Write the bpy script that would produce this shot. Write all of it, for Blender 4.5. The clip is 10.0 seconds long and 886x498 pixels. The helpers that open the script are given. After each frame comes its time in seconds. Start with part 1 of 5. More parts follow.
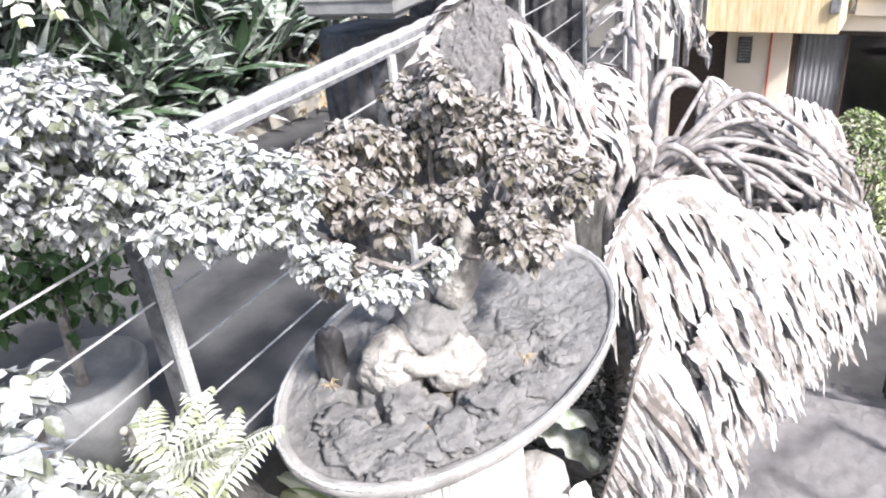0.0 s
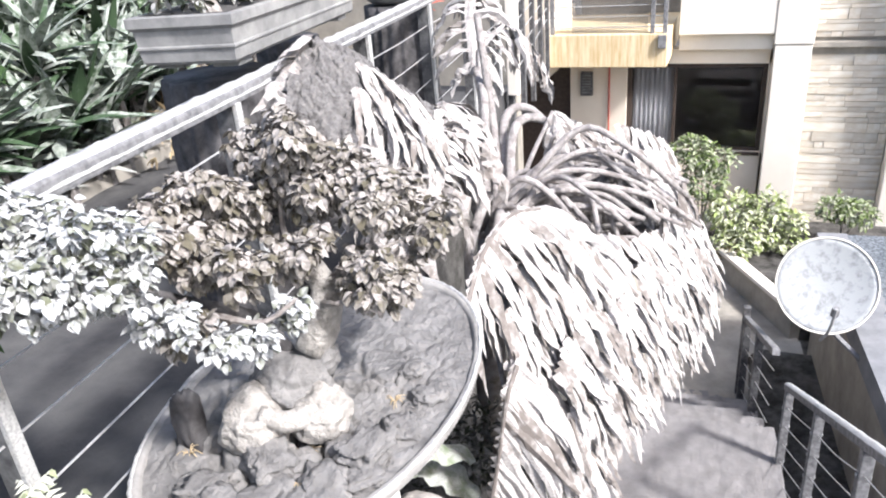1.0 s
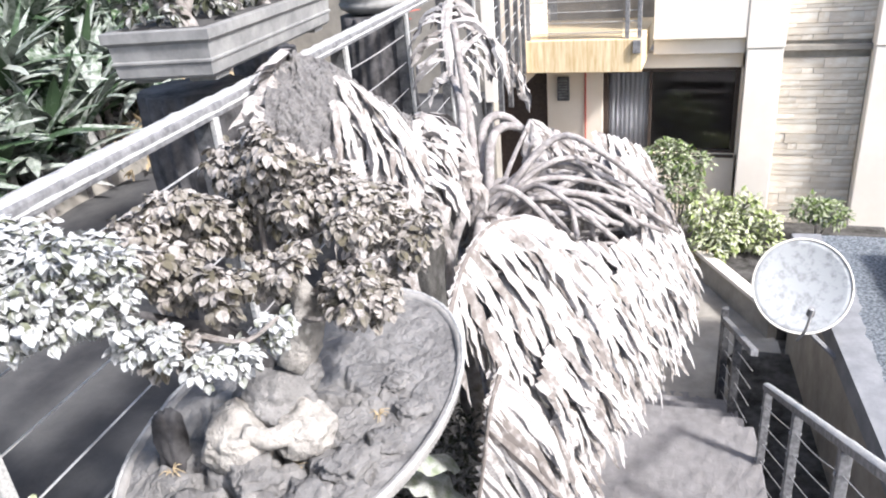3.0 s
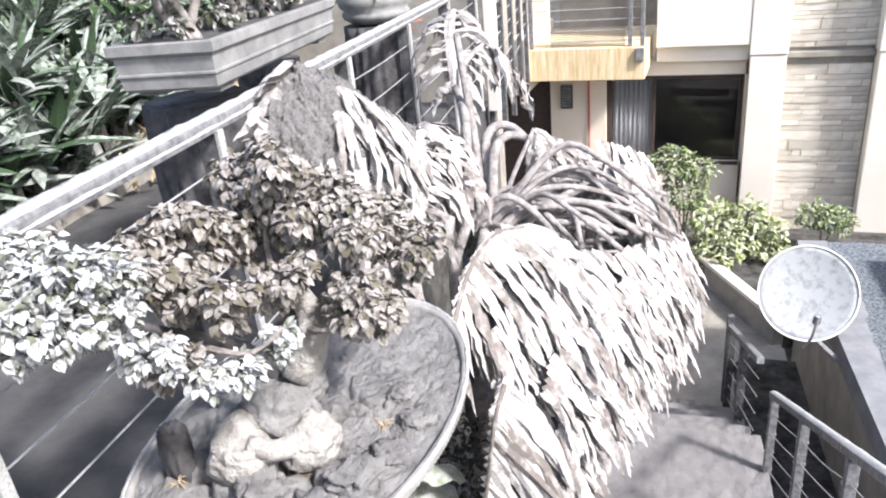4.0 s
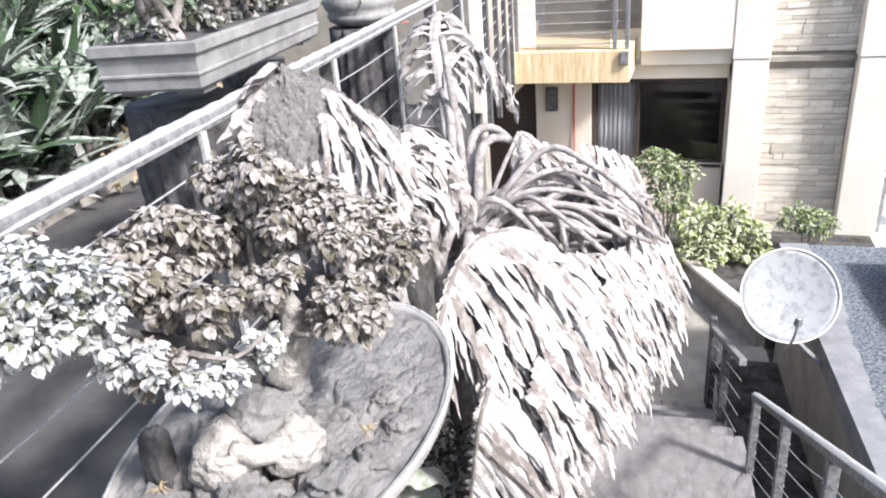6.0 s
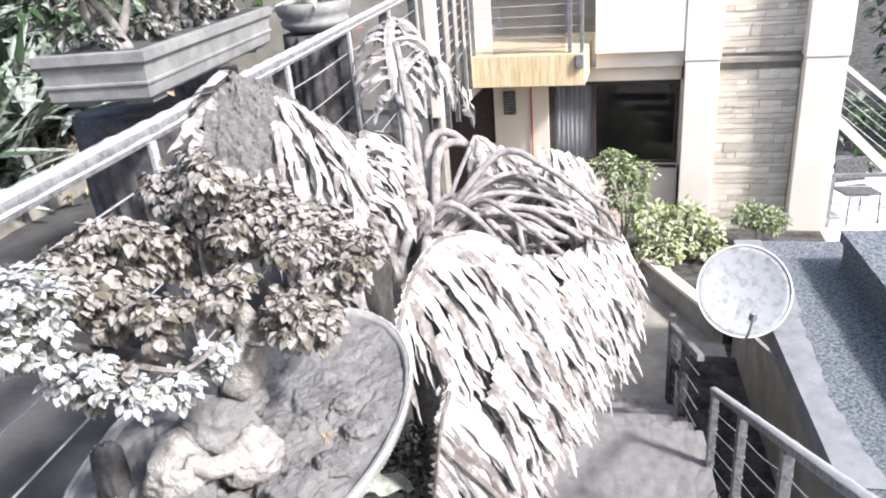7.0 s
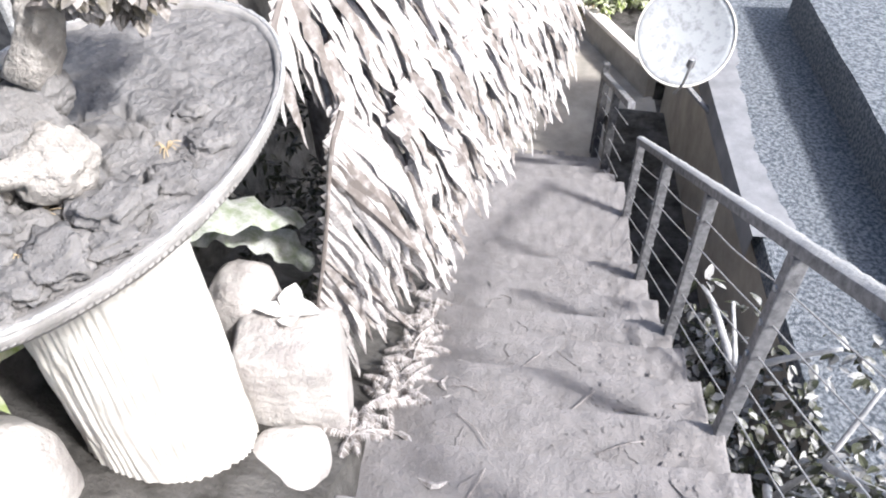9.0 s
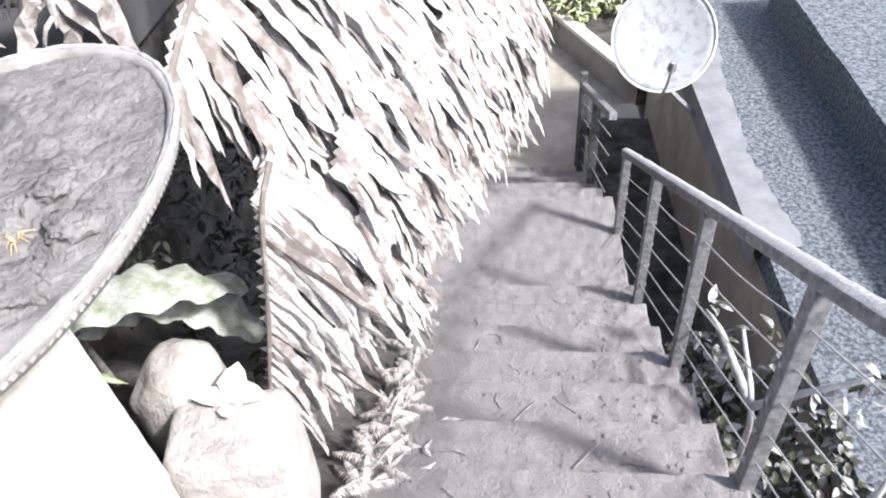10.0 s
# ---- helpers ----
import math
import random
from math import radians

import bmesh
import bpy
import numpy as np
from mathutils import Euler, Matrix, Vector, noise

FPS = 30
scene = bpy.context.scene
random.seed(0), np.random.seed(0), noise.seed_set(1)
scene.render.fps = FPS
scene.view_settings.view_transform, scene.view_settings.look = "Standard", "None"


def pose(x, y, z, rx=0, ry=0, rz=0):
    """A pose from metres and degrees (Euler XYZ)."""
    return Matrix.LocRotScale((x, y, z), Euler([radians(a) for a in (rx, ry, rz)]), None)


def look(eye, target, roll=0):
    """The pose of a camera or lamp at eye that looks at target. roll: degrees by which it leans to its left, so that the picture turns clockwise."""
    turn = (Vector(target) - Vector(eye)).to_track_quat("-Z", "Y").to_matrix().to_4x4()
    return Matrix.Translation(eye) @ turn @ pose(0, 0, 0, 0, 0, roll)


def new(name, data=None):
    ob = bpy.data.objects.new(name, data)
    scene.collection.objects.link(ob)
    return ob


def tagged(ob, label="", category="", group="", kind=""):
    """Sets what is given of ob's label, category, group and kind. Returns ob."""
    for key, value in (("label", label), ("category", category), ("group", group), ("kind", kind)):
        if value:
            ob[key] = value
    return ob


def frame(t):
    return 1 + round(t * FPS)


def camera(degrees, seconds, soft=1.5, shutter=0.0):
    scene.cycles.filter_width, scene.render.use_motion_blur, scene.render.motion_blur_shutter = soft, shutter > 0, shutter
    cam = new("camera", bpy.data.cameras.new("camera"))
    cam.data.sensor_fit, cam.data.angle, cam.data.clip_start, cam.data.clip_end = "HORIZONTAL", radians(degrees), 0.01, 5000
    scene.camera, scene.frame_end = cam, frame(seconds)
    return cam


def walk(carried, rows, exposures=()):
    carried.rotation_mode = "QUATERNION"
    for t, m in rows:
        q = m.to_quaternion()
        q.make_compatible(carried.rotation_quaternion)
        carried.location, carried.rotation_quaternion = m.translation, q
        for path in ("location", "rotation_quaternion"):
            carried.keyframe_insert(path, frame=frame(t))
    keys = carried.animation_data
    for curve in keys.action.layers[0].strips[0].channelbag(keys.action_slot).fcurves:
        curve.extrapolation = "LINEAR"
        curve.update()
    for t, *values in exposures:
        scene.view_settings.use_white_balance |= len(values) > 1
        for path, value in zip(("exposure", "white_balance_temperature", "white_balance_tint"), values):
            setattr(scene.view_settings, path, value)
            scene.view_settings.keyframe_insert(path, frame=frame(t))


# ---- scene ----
cam = camera(62.7, 10.0, soft=2.0)
PATH = [
    (0, (-0.724, -1.961, 2.573), (-1.732, -0.493, 1.662), -5.6),
    (0.3, (-0.710, -1.946, 2.576), (-1.578, -0.376, 1.691), -4.6),
    (0.5, (-0.709, -1.941, 2.575), (-1.508, -0.322, 1.716), -4.4),
    (1, (-0.697, -1.933, 2.577), (-1.408, -0.266, 1.73), -4.9),
    (1.5, (-0.691, -1.934, 2.579), (-1.386, -0.248, 1.758), -5.6),
    (2, (-0.692, -1.944, 2.587), (-1.366, -0.291, 1.686), -5.2),
    (2.5, (-0.698, -1.935, 2.594), (-1.359, -0.259, 1.726), -5.0),
    (4, (-0.696, -1.931, 2.605), (-1.37, -0.235, 1.787), -5.6),
    (4.5, (-0.697, -1.932, 2.608), (-1.368, -0.228, 1.804), -5.4),
    (5, (-0.693, -1.935, 2.614), (-1.348, -0.223, 1.812), -5.1),
    (6.5, (-0.696, -1.923, 2.609), (-1.308, -0.208, 1.783), -4.8),
    (7, (-0.671, -1.926, 2.612), (-1.213, -0.182, 1.797), -5.1),
    (7.5, (-0.639, -1.897, 2.583), (-1.099, -0.199, 1.63), -5.2),
    (8, (-0.563, -1.89, 2.52), (-0.976, -0.325, 1.345), 0.1),
    (8.3, (-0.588, -1.826, 2.473), (-0.957, -0.307, 1.226), 0.3),
    (8.5, (-0.572, -1.81, 2.427), (-0.948, -0.289, 1.184), -1.3),
    (9, (-0.657, -1.647, 2.286), (-0.958, -0.217, 0.921), -0.4),
    (9.5, (-0.659, -1.496, 2.188), (-0.942, -0.068, 0.817), -1.0),
    (10, (-0.62, -1.328, 2.149), (-0.916, 0.135, 0.818), -4.7),
]
walk(cam, [(t, look(eye, target, roll)) for t, eye, target, roll in PATH],
     [(0, 1.28), (1.5, 1.17), (7, 1.14), (8, 1.07), (8.5, 1.15), (9.5, 1.22), (10, 1.25)])

# ---- light ----
SUN_TO = Vector((0.65, -0.26, 0.71)).normalized()
world = bpy.data.worlds.new("world")
scene.world = world
world.use_nodes = True
wn = world.node_tree
bg = wn.nodes["Background"]
sky = wn.nodes.new("ShaderNodeTexSky")
sky.sky_type = "NISHITA"
sky.sun_disc = False
sky.sun_elevation = math.asin(SUN_TO.z)
sky.sun_rotation = math.atan2(SUN_TO.x, SUN_TO.y)
sky.dust_density = 3.0
wn.links.new(sky.outputs[0], bg.inputs[0])
bg.inputs[1].default_value = 0.15
sun_data = bpy.data.lights.new("sun", "SUN")
sun_data.energy = 3.4
sun_data.angle = radians(6)
sun_data.color = (1.0, 0.985, 0.99)
sun = new("sun", sun_data)
sun.matrix_world = look(SUN_TO * 30, (0, 0, 0))

RNG = random.Random(7)


# ---- materials ----
def mat(name, a, b=None, scale=8.0, rough=0.85, bump=0.3, bscale=60.0, metal=0.0, vary=0.0, island=False, detail=6.0, spread=(0.35, 0.65), dist=0.01, spec=0.3, stretch=None):
    """Two colours mixed by noise, a fine bump, and a change of brightness from piece to piece."""
    m = bpy.data.materials.new(name)
    m.use_nodes = True
    nt = m.node_tree
    n, ln = nt.nodes, nt.links
    p = n["Principled BSDF"]
    p.inputs["Roughness"].default_value = rough
    p.inputs["Metallic"].default_value = metal
    p.inputs["Specular IOR Level"].default_value = spec
    tc = n.new("ShaderNodeTexCoord")
    no = n.new("ShaderNodeTexNoise")
    no.inputs["Scale"].default_value = scale
    no.inputs["Detail"].default_value = detail
    no.inputs["Roughness"].default_value = 0.65
    if stretch:
        mp = n.new("ShaderNodeMapping")
        mp.inputs["Scale"].default_value = stretch
        ln.new(tc.outputs["Object"], mp.inputs["Vector"])
        ln.new(mp.outputs["Vector"], no.inputs["Vector"])
    else:
        ln.new(tc.outputs["Object"], no.inputs["Vector"])
    rp = n.new("ShaderNodeValToRGB")
    rp.color_ramp.elements[0].position, rp.color_ramp.elements[1].position = spread
    rp.color_ramp.elements[0].color = (*a, 1)
    rp.color_ramp.elements[1].color = (*(b or a), 1)
    ln.new(no.outputs["Fac"], rp.inputs["Fac"])
    out = rp.outputs["Color"]
    if vary:
        src = n.new("ShaderNodeNewGeometry").outputs["Random Per Island"] if island else n.new("ShaderNodeObjectInfo").outputs["Random"]
        mr = n.new("ShaderNodeMapRange")
        mr.inputs["To Min"].default_value, mr.inputs["To Max"].default_value = 1 - vary, 1 + vary
        ln.new(src, mr.inputs["Value"])
        mx = n.new("ShaderNodeVectorMath")
        mx.operation = "SCALE"
        ln.new(out, mx.inputs[0])
        ln.new(mr.outputs["Result"], mx.inputs["Scale"])
        out = mx.outputs["Vector"]
    ln.new(out, p.inputs["Base Color"])
    if bump:
        bn = n.new("ShaderNodeTexNoise")
        bn.inputs["Scale"].default_value = bscale
        bn.inputs["Detail"].default_value = 5.0
        bn.inputs["Roughness"].default_value = 0.7
        ln.new(tc.outputs["Object"], bn.inputs["Vector"])
        bu = n.new("ShaderNodeBump")
        bu.inputs["Strength"].default_value = bump
        bu.inputs["Distance"].default_value = dist
        ln.new(bn.outputs["Fac"], bu.inputs["Height"])
        ln.new(bu.outputs["Normal"], p.inputs["Normal"])
    return m


def leaf_mat(name, ash, ash2, green, cover=0.55, soft=0.25, rough=0.8):
    """Leaves under a coat of ash: some clean, most grey, in patches."""
    m = bpy.data.materials.new(name)
    m.use_nodes = True
    nt = m.node_tree
    n, ln = nt.nodes, nt.links
    p = n["Principled BSDF"]
    p.inputs["Roughness"].default_value = rough
    p.inputs["Specular IOR Level"].default_value = 0.25
    tc = n.new("ShaderNodeTexCoord")
    geo = n.new("ShaderNodeNewGeometry")
    no = n.new("ShaderNodeTexNoise")
    no.inputs["Scale"].default_value = 26.0
    no.inputs["Detail"].default_value = 6.0
    ln.new(tc.outputs["Object"], no.inputs["Vector"])
    add = n.new("ShaderNodeMath")
    add.operation = "ADD"
    mr = n.new("ShaderNodeMapRange")
    mr.inputs["To Min"].default_value, mr.inputs["To Max"].default_value = -0.3, 0.3
    ln.new(geo.outputs["Random Per Island"], mr.inputs["Value"])
    ln.new(no.outputs["Fac"], add.inputs[0])
    ln.new(mr.outputs["Result"], add.inputs[1])
    ra = n.new("ShaderNodeValToRGB")
    ra.color_ramp.elements[0].position, ra.color_ramp.elements[1].position = cover - soft / 2, cover + soft / 2
    ra.color_ramp.elements[0].color, ra.color_ramp.elements[1].color = (0, 0, 0, 1), (1, 1, 1, 1)
    ln.new(add.outputs[0], ra.inputs["Fac"])
    n2 = n.new("ShaderNodeTexNoise")
    n2.inputs["Scale"].default_value = 140.0
    n2.inputs["Detail"].default_value = 4.0
    ln.new(tc.outputs["Object"], n2.inputs["Vector"])
    rb = n.new("ShaderNodeValToRGB")
    rb.color_ramp.elements[0].position, rb.color_ramp.elements[1].position = 0.3, 0.7
    rb.color_ramp.elements[0].color, rb.color_ramp.elements[1].color = (*ash, 1), (*ash2, 1)
    ln.new(n2.outputs["Fac"], rb.inputs["Fac"])
    mx = n.new("ShaderNodeMix")
    mx.data_type = "RGBA"
    ln.new(ra.outputs["Color"], mx.inputs["Factor"])
    ln.new(rb.outputs["Color"], mx.inputs["A"])
    mx.inputs["B"].default_value = (*green, 1)
    ln.new(mx.outputs["Result"], p.inputs["Base Color"])
    bu = n.new("ShaderNodeBump")
    bu.inputs["Strength"].default_value = 0.35
    bu.inputs["Distance"].default_value = 0.004
    ln.new(n2.outputs["Fac"], bu.inputs["Height"])
    ln.new(bu.outputs["Normal"], p.inputs["Normal"])
    return m


M = {
    # terrace shade is put into this ash tone, darker than the step ash
    "path": mat("ash toned dark for terrace shade", (0.05, 0.05, 0.054), (0.10, 0.098, 0.098), 3, 0.95, 0.5, 60),
    "ash": mat("volcanic ash", (0.20, 0.195, 0.195), (0.31, 0.30, 0.30), 5, 0.95, 0.6, 70),
    "ash_soil": mat("ash crust", (0.165, 0.16, 0.16), (0.285, 0.277, 0.275), 9, 0.97, 0.9, 55, dist=0.02),
    "step": mat("ash on concrete", (0.195, 0.186, 0.187), (0.258, 0.247, 0.249), 7, 0.95, 0.8, 60, dist=0.015),
    "concrete": mat("raw concrete", (0.24, 0.225, 0.20), (0.38, 0.35, 0.31), 3, 0.9, 0.4, 40),
    "soil": mat("dark garden soil", (0.03, 0.028, 0.025), (0.12, 0.115, 0.11), 6, 0.95, 0.8, 30, dist=0.03),
    "bark": mat("dark painted trunk", (0.04, 0.038, 0.04), (0.13, 0.125, 0.13), 12, 0.8, 0.5, 50),
    "cake": mat("damp ash cake", (0.17, 0.163, 0.167), (0.30, 0.29, 0.29), 26, 0.95, 1.0, 85, dist=0.02),
    "pedestal": mat("pale cement trunk", (0.50, 0.48, 0.44), (0.70, 0.68, 0.64), 7, 0.85, 0.4, 60),
    "pot": mat("dusty clay pot", (0.21, 0.203, 0.197), (0.36, 0.348, 0.34), 10, 0.85, 0.4, 80),
    "darkpot": mat("grey glazed planter", (0.18, 0.18, 0.183), (0.29, 0.288, 0.286), 10, 0.6, 0.2, 60),
    "rock": mat("pale rock", (0.30, 0.28, 0.27), (0.52, 0.50, 0.48), 5, 0.9, 0.8, 25, dist=0.02),
    "steel": mat("dusty steel", (0.13, 0.13, 0.14), (0.30, 0.30, 0.31), 30, 0.6, 0.3, 120, metal=0.2),
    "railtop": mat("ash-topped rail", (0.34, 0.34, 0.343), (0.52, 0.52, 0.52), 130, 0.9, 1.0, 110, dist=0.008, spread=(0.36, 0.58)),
    "wire": mat("steel cable", (0.34, 0.34, 0.35), (0.52, 0.52, 0.52), 40, 0.5, 0.1, 90, metal=0.3),
    "post": mat("dark iron post", (0.055, 0.055, 0.06), (0.16, 0.16, 0.165), 25, 0.6, 0.3, 90),
    "wall": mat("cream wall paint", (0.78, 0.68, 0.57), (0.85, 0.76, 0.66), 1.5, 0.85, 0.1, 90),
    "white": mat("white wall paint", (0.72, 0.665, 0.60), (0.80, 0.75, 0.69), 1.2, 0.85, 0.1, 90),
    "fascia": mat("stained yellow fascia", (0.58, 0.42, 0.22), (0.82, 0.70, 0.50), 9, 0.85, 0.2, 60, stretch=(2.5, 2.5, 0.22)),
    "stone": mat("stone cladding", (0.52, 0.45, 0.36), (0.66, 0.63, 0.58), 1.3, 0.85, 0.5, 9, vary=0.2, dist=0.02),
    "frame": mat("dark window frame", (0.05, 0.035, 0.03), (0.08, 0.06, 0.05), 20, 0.5, 0.1, 60),
    "curtain": mat("pale curtain cloth", (0.70, 0.70, 0.75), (0.82, 0.82, 0.86), 12, 0.9, 0.2, 120),
    "room": mat("dim room wall", (0.34, 0.31, 0.29), (0.42, 0.38, 0.36), 2, 0.9, 0.0),
    "roof": mat("ash-strewn roof", (0.11, 0.13, 0.155), (0.36, 0.39, 0.43), 42, 0.95, 1.0, 48, dist=0.05, detail=3, spread=(0.4, 0.62)),
    "band": mat("roof edge cement", (0.17, 0.175, 0.19), (0.25, 0.255, 0.27), 5, 0.9, 0.3, 40),
    "dish": mat("spotted dish paint", (0.17, 0.18, 0.19), (0.34, 0.355, 0.37), 14, 0.6, 0.2, 70, spread=(0.3, 0.5)),
    "dishback": mat("grey dish metal", (0.20, 0.20, 0.21), (0.28, 0.28, 0.29), 20, 0.5, 0.1, 60, metal=0.4),
    "red": mat("red pipe paint", (0.45, 0.10, 0.07), (0.52, 0.14, 0.10), 20, 0.6, 0.1, 60),
    "yellow": mat("dry orange leaf", (0.55, 0.27, 0.06), (0.66, 0.38, 0.10), 40, 0.8, 0.2, 90),
    "straw": mat("dry twigs", (0.34, 0.26, 0.16), (0.55, 0.45, 0.30), 30, 0.9, 0.2, 90, vary=0.25, island=True),
    "wood": mat("old stump wood", (0.30, 0.20, 0.11), (0.55, 0.40, 0.24), 14, 0.9, 0.6, 40),
    "branch": mat("ash-dusted branch", (0.16, 0.14, 0.13), (0.34, 0.32, 0.31), 25, 0.95, 0.5, 90),
    "stem": mat("ash-coated stalk", (0.21, 0.19, 0.187), (0.43, 0.405, 0.40), 22, 0.9, 0.9, 70, dist=0.015),
    "ashlimb": mat("pale ash-coated twig", (0.34, 0.34, 0.345), (0.52, 0.52, 0.52), 20, 0.95, 0.8, 70),
    "caudex": mat("swollen root bark", (0.26, 0.245, 0.23), (0.48, 0.455, 0.43), 16, 0.85, 1.0, 34, dist=0.025),
    "frond": leaf_mat("ash-coated frond", (0.295, 0.277, 0.273), (0.51, 0.487, 0.48), (0.17, 0.15, 0.14), 0.60, 0.35),
    "bonsai": leaf_mat("ash-coated small leaves", (0.205, 0.188, 0.18), (0.385, 0.36, 0.345), (0.10, 0.09, 0.065), 0.60, 0.4),
    "dusk": leaf_mat("dusty dark bonsai leaves", (0.26, 0.26, 0.26), (0.42, 0.42, 0.41), (0.05, 0.055, 0.035), 0.50, 0.25),
    "cloud": leaf_mat("heavily ashed leaves", (0.32, 0.33, 0.34), (0.53, 0.54, 0.55), (0.12, 0.13, 0.09), 0.66, 0.3),
    "dracaena": leaf_mat("dusted green strap leaves", (0.24, 0.27, 0.245), (0.39, 0.42, 0.39), (0.05, 0.085, 0.045), 0.48, 0.3, 0.5),
    "kerbleaf": leaf_mat("grey drooping strap leaves", (0.27, 0.275, 0.26), (0.46, 0.46, 0.45), (0.07, 0.08, 0.05), 0.6, 0.3),
    "purple": leaf_mat("purple strap leaves", (0.30, 0.27, 0.29), (0.42, 0.38, 0.40), (0.12, 0.04, 0.08), 0.42, 0.2, 0.5),
    "fern": leaf_mat("dusted fern leaves", (0.40, 0.41, 0.36), (0.56, 0.57, 0.51), (0.24, 0.27, 0.16), 0.62, 0.35),
    "broad": leaf_mat("paddle leaf under thin ash", (0.31, 0.32, 0.30), (0.44, 0.45, 0.43), (0.13, 0.18, 0.075), 0.62, 0.4, 0.6),
    "shrub": leaf_mat("garden shrub leaves", (0.34, 0.36, 0.27), (0.46, 0.48, 0.38), (0.13, 0.18, 0.06), 0.45, 0.3),
    "lime": leaf_mat("bright shrub leaves", (0.44, 0.46, 0.33), (0.54, 0.55, 0.42), (0.25, 0.31, 0.11), 0.52, 0.3),
    "hedge": leaf_mat("dark background leaves", (0.20, 0.23, 0.18), (0.30, 0.32, 0.27), (0.03, 0.06, 0.02), 0.38, 0.2),
    # dark leaf tones hold the shade of the hollow below the fronds
    "under": leaf_mat("dusty undergrowth with shade in its colour", (0.09, 0.088, 0.082), (0.15, 0.147, 0.14), (0.03, 0.034, 0.02), 0.5, 0.3),
    "shell": mat("pale dry leaf", (0.72, 0.70, 0.66), (0.80, 0.78, 0.75), 20, 0.8, 0.3, 60),
    "mesh": mat("dark wire mesh", (0.20, 0.19, 0.18), (0.32, 0.30, 0.28), 60, 0.7, 0.2, 90),
    "floorwhite": mat("pale terrace tiles", (0.66, 0.66, 0.66), (0.76, 0.76, 0.75), 2, 0.7, 0.1, 60),
}
glass = bpy.data.materials.new("window glass")
glass.use_nodes = True
gp = glass.node_tree.nodes["Principled BSDF"]
gp.inputs["Base Color"].default_value = (0.9, 0.9, 0.9, 1)
gp.inputs["Roughness"].default_value = 0.03
gp.inputs["Transmission Weight"].default_value = 1.0
gp.inputs["IOR"].default_value = 1.45
M["glass"] = glass


# ---- builders ----
def mesh_of(name, bm, material, smooth=False):
    me = bpy.data.meshes.new(name)
    bm.normal_update()
    bm.to_mesh(me)
    bm.free()
    if material:
        me.materials.append(M[material] if isinstance(material, str) else material)
    if smooth:
        for poly in me.polygons:
            poly.use_smooth = True
    return me


def part(name, bm, material, parent=None, label="", smooth=False, at=None, kind=""):
    ob = new(name, mesh_of(name, bm, material, smooth))
    if at is not None:
        ob.matrix_basis = at
    if parent is not None:
        ob.parent = parent
    return tagged(ob, label, kind=kind)


def thing(name, label, category, at=None, group="", kind=""):
    ob = new(name)
    ob.empty_display_size = 0.1
    if at is not None:
        ob.matrix_basis = at
    return tagged(ob, label, category, group, kind)


def add_box(bm, lo, hi, bevel=0.0, m=None):
    lo, hi = Vector(lo), Vector(hi)
    c, s = (lo + hi) / 2, hi - lo
    r = bmesh.ops.create_cube(bm, size=1, matrix=Matrix.Translation(c) @ Matrix.Diagonal((*s, 1)))
    vs = r["verts"]
    if bevel:
        es = list({e for v in vs for e in v.link_edges})
        vs = bmesh.ops.bevel(bm, geom=es, offset=bevel, segments=2, affect="EDGES", profile=0.6)["verts"]
    if m is not None:
        bmesh.ops.transform(bm, matrix=m, verts=list({v for v in vs}))
    return vs


def box(lo, hi, bevel=0.0, m=None):
    bm = bmesh.new()
    add_box(bm, lo, hi, bevel, m)
    return bm


def bar(p, q, w, h, bevel=0.003):
    """A squared bar from p to q, w wide and h high, with level sides."""
    p, q = Vector(p), Vector(q)
    d = q - p
    z = d.normalized()
    x = z.cross(Vector((0, 0, 1)))
    x = x.normalized() if x.length > 1e-3 else Vector((1, 0, 0))
    y = z.cross(x).normalized()
    m = Matrix((x, y, z)).transposed().to_4x4()
    m.translation = (p + q) / 2
    return box((-w / 2, -h / 2, -d.length / 2), (w / 2, h / 2, d.length / 2), bevel, m)


def spline(points, n):
    """A smooth line of n + 1 places through the points."""
    pts = [Vector(p) for p in points]
    pts = [2 * pts[0] - pts[1]] + pts + [2 * pts[-1] - pts[-2]]
    out, k = [], len(pts) - 3
    for i in range(n + 1):
        u = i / n * k
        j = min(int(u), k - 1)
        t = u - j
        a, b, c, d = pts[j:j + 4]
        out.append(0.5 * ((2 * b) + (c - a) * t + (2 * a - 5 * b + 4 * c - d) * t * t + (3 * b - a - 3 * c + d) * t ** 3))
    return out


def add_tube(bm, pts, r0, r1, sides=6, rough=0.0, rnd=RNG):
    rings = []
    for i, p in enumerate(pts):
        d = (pts[min(i + 1, len(pts) - 1)] - pts[max(i - 1, 0)]).normalized()
        x = d.cross(Vector((0.31, 0.2, 0.93))).normalized()
        y = d.cross(x)
        r = r0 + (r1 - r0) * i / (len(pts) - 1)
        rings.append([bm.verts.new(p + (x * math.cos(a) + y * math.sin(a)) * r * (1 + rnd.uniform(-rough, rough)))
                      for a in (2 * math.pi * k / sides for k in range(sides))])
    for a, b in zip(rings, rings[1:]):
        for k in range(sides):
            bm.faces.new((a[k], a[(k + 1) % sides], b[(k + 1) % sides], b[k]))
    bm.faces.new(rings[0][::-1])
    bm.faces.new(rings[-1])


def tube(points, r0, r1=None, n=10, sides=7, rough=0.0):
    bm = bmesh.new()
    add_tube(bm, spline(points, n), r0, r0 if r1 is None else r1, sides, rough)
    return bm


